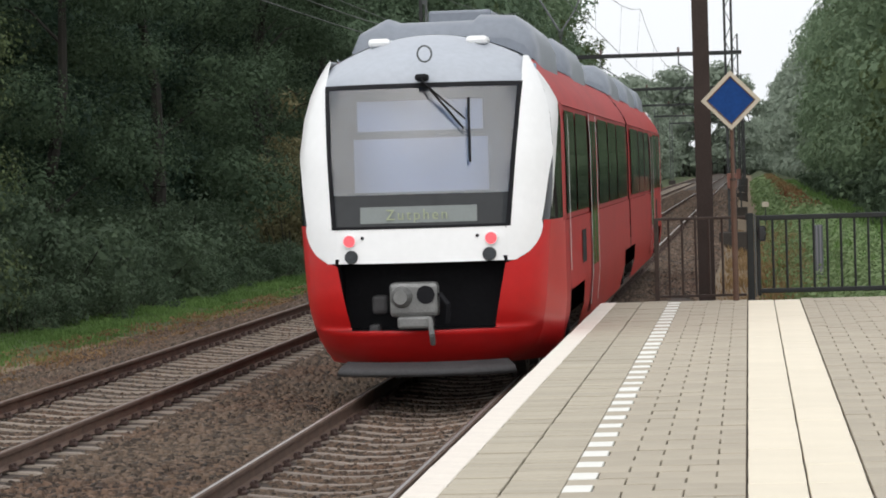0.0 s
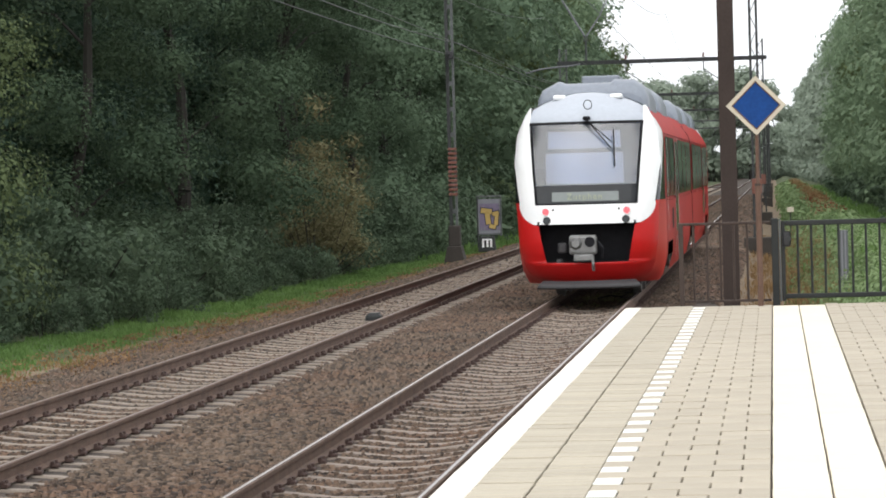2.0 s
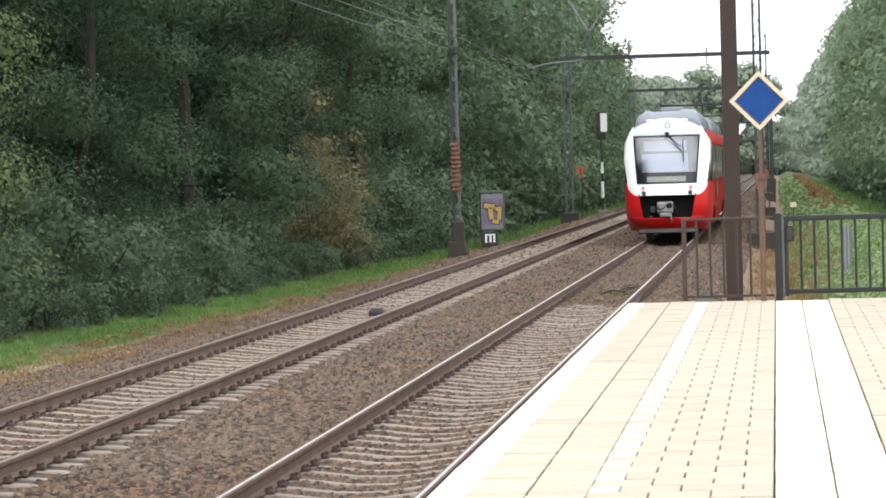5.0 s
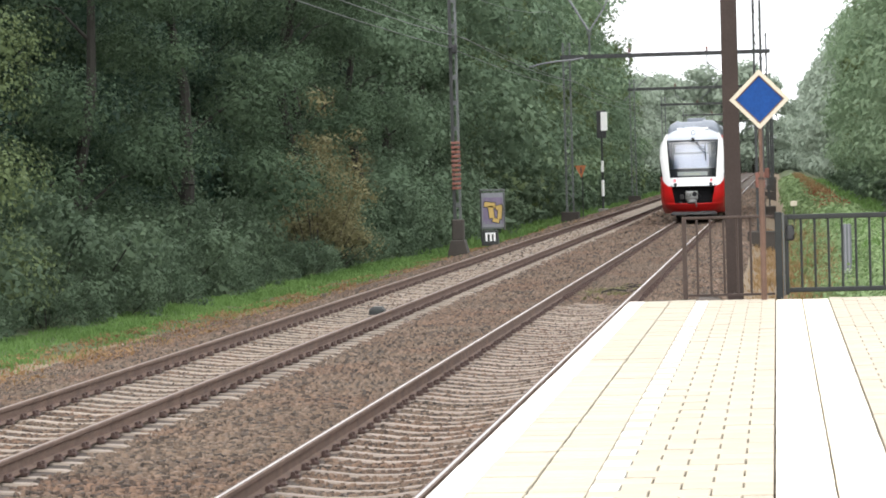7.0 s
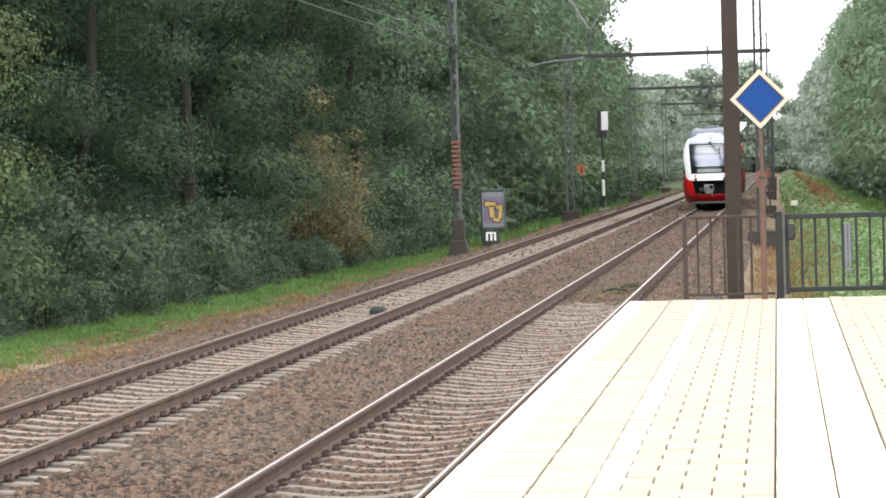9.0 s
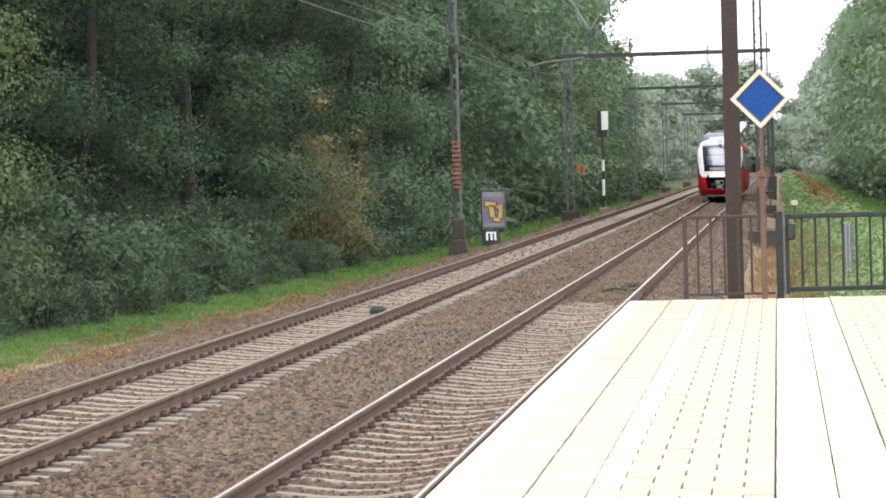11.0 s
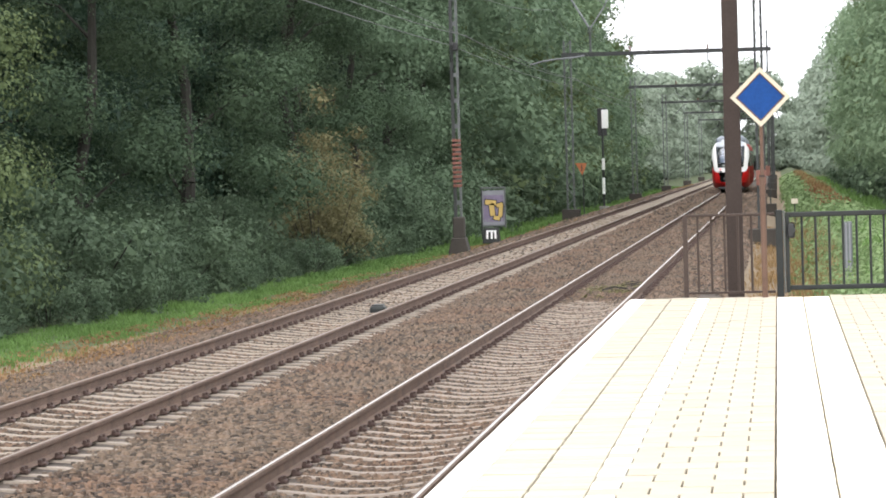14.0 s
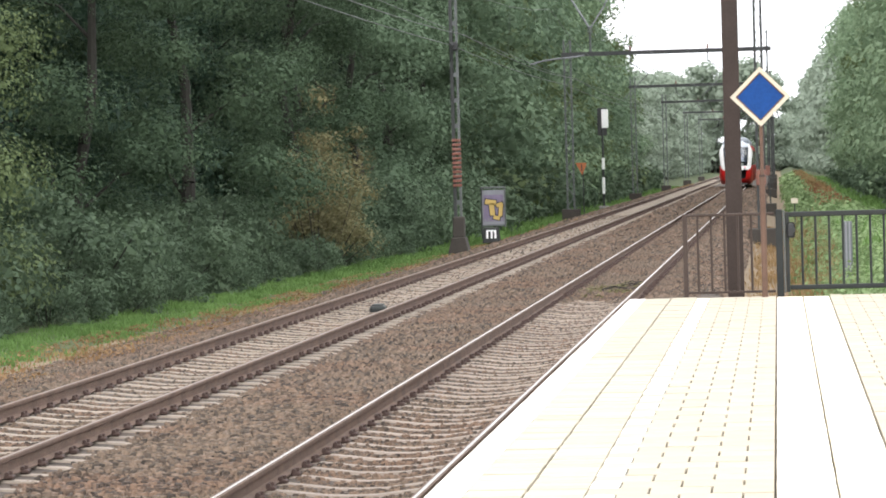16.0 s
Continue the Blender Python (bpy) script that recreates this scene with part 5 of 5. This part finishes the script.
def build_train():
    train = empty("train", pose(NEAR, 32, 0), "red and white diesel railcar with a grey roof, driving away", "train")
    made = build_nose(train, Matrix.Identity(4))
    back = Matrix.Translation((0, LENGTH, 0)) @ Matrix.Rotation(math.pi, 4, "Z")
    for ob in made:
        o = ob.copy()
        scene.collection.objects.link(o)
        o.matrix_basis = back
    mid = LENGTH / 2
    for s in (-1, 1):
        for a, b in ((NOSE, mid - 0.2), (mid + 0.2, LENGTH - NOSE)):
            bog0, bog1 = (3.2, 6.2) if a == NOSE else (LENGTH - 6.2, LENGTH - 3.2)
            jac = (mid - 2.2, mid - 0.2) if a == NOSE else (mid + 0.2, mid + 2.2)
            # lower side in lengths, cut high over the bogies
            cuts = sorted({a, b, bog0, bog1, *jac})
            for p, q in zip(cuts, cuts[1:]):
                over = (p >= bog0 and q <= bog1) or (p >= jac[0] and q <= jac[1])
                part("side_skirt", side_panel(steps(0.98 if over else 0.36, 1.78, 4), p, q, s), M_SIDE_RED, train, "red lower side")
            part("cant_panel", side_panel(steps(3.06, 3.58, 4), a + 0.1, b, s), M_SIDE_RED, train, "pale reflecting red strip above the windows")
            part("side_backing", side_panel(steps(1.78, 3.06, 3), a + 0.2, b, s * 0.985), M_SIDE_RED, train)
            spans = [(2.7, 4.6), (4.9, 7.4), (10.3, 13.0), (13.3, 16.0), (16.3, 19.9)]
            for p, q in spans:
                if a != NOSE:
                    p, q = LENGTH - q, LENGTH - p
                part("side_window", side_panel(steps(1.85, 3.0, 2), p, q, s * 1.004), M_GLASS, train, "dark side window")
            d0 = 7.9 if a == NOSE else LENGTH - 9.5
            door = part("side_door", side_panel(steps(0.5, 3.03, 6), d0, d0 + 1.6, s * 1.006), M_SIDE_RED, train, "double passenger door with tall panes")
            for p in (d0 + 0.12, d0 + 0.86):
                part("door_pane", side_panel(steps(1.1, 2.95, 3), p, p + 0.62, s * 1.010), M_GLASS, door)
            for p in (d0 - 0.12, d0 + 1.6):
                part("door_post", side_panel(steps(0.6, 3.03, 6), p, p + 0.12, s * 1.012), M_TWHITE, door, "pale grey door post")
            p = 3.0 if a == NOSE else LENGTH - 3.12
            part("side_stripe", side_panel(steps(1.2, 2.95, 6), p, p + 0.10, s * 1.012), M_TWHITE, train, "pale vertical stripe")
            p = 5.6 if a == NOSE else LENGTH - 6.5
            part("side_hatch", side_panel(steps(1.2, 1.6, 2), p, p + 0.9, s * 1.006), M_TBLACK, train, "dark square hatch")
    for a, b in ((2.0, mid - 0.2), (mid + 0.2, LENGTH - 2.0)):
        xs = steps(-1.05, 1.05, 12)
        rows = [[(x, y, 3.86 - 0.25 * (x / 1.0) ** 2) for x in xs] for y in (a, b)]
        part("roof", grid_surface(rows), M_TROOF, train, "grey curved roof")
        part("underframe", boxed(-1.15, 1.15, a, b, 0.55, 1.0), M_TBLACK, train)
        for y in (a + 0.02, b - 0.06):
            part("end_wall", boxed(-1.02, 1.02, y, y + 0.04, 0.6, 3.5), M_TBLACK, train)
    part("gangway", boxed(-1.2, 1.2, mid - 0.2, mid + 0.2, 0.7, 3.45, 0.08), M_TBLACK, train, "black folded gangway between the cars")
    # roof units
    for y0, y1, w, h, nm in ((3.2, 6.8, 1.10, 4.15, 0), (10.0, 13.7, 1.08, 4.15, 0), (22.0, 25.7, 1.08, 4.15, 0), (29.8, 33.4, 1.08, 4.15, 0), (35.6, 38.4, 1.08, 4.12, 0)):
        rows = []
        prof = [(-w, 3.50), (-w * 0.98, 3.78), (-w * 0.9, 3.97), (-w * 0.62, h - 0.02), (-w * 0.55, h - 0.04), (-w * 0.5, h - 0.07), (w * 0.3, h - 0.06), (w * 0.36, h), (w * 0.72, h - 0.02), (w * 0.9, 3.97), (w * 0.98, 3.78), (w, 3.50)]
        for y, k in ((y0, 0.0), (y0 + 0.05, 0.45), (y0 + 0.16, 0.75), (y0 + 0.34, 0.94), (y0 + 0.6, 1.0), (y1 - 0.6, 1.0), (y1 - 0.34, 0.94), (y1 - 0.16, 0.75), (y1 - 0.05, 0.45), (y1, 0.0)):
            rows.append([(x * (0.93 + 0.07 * k), y, 3.5 + (z - 3.5) * (0.55 + 0.45 * k)) for x, z in prof])
        bm = grid_surface(rows)
        bm.verts.ensure_lookup_table()
        k = len(prof)
        bm.faces.new(bm.verts[:k]), bm.faces.new(bm.verts[len(bm.verts) - k:])
        unit = part("roof_unit", bm, M_POD, train, "rounded grey roof unit")
        part("unit_top", boxed(-0.28, 0.46, y0 + 1.2, y1 - 1.0, h - 0.08, h + 0.09, 0.03), M_POD, unit)
    # bogies
    wheels = []
    for yc in (4.7, mid, LENGTH - 4.7):
        b = boxed(-1.12, -1.0, yc - 1.5, yc + 1.5, 0.42, 0.66, 0.04)
        box(b, 1.0, 1.12, yc - 1.5, yc + 1.5, 0.42, 0.66, 0.04)
        box(b, -1.0, 1.0, yc - 0.25, yc + 0.25, 0.45, 0.7)
        for q in (-0.95, 0.95):
            for s in (-1, 1):
                box(b, s * 1.1 - 0.1, s * 1.1 + 0.1, yc + q - 0.17, yc + q + 0.17, 0.3, 0.6, 0.03)
        bogie = part("bogie", b, M_TBLACK, train, "dark running gear")
        for q in (-0.95, 0.95):
            w = bmesh.new()
            for s in (-1, 1):
                rod(w, (s * 0.69, 0, 0), (s * 0.82, 0, 0), 0.385, None, 24)
                rod(w, (s * 0.66, 0, 0), (s * 0.70, 0, 0), 0.415, None, 24)
                for k in range(4):
                    a = k * math.pi / 2
                    rod(w, (s * 0.82, 0.24 * math.cos(a), 0.24 * math.sin(a)), (s * 0.835, 0.24 * math.cos(a), 0.24 * math.sin(a)), 0.05, None, 8)
            rod(w, (-0.69, 0, 0), (0.69, 0, 0), 0.08, None, 10)
            wo = part("wheelset", w, M_COUPLER, train, "steel wheels on an axle")
            wo.location = (0, yc + q, 0.385)
            wheels.append(wo)
    return train, wheels


train, wheelsets = build_train()
ROLL_AT = 0.385

TRAIN_ROWS = [(0.0, 31.6), (0.5, 37.35), (1.0, 43.7), (1.5, 49.7), (2.0, 55.9), (2.5, 62.3), (3.0, 68.8), (3.5, 75.4), (4.0, 82.1), (4.8, 93.2), (5.6, 104.7),
              (6.5, 118.0), (7.0, 125.7), (7.5, 133.4), (8.0, 141.1), (8.5, 148.8), (9.0, 156.4), (9.8, 168.0), (10.6, 179.1), (11.5, 191.2), (12.0, 198.2), (12.5, 205.0), (13.0, 211.8), (13.5, 218.5), (14.0, 225.2),
              (14.5, 232.2), (15.0, 239.4), (15.5, 246.9), (16.0, 254.5)]


def motions():
    walk(train, [(t, pose(NEAR, y, 0)) for t, y in TRAIN_ROWS])
    # the wheels roll as far as the train has gone
    turns = [(k / FPS, math.degrees((lerp(k / FPS, TRAIN_ROWS) - 32.0) / ROLL_AT)) for k in range(16 * FPS + 1)]
    for w in wheelsets:
        x, y, z = w.location
        walk(w, [(t, pose(x, y, z, -a, 0, 0)) for t, a in turns])


motions()
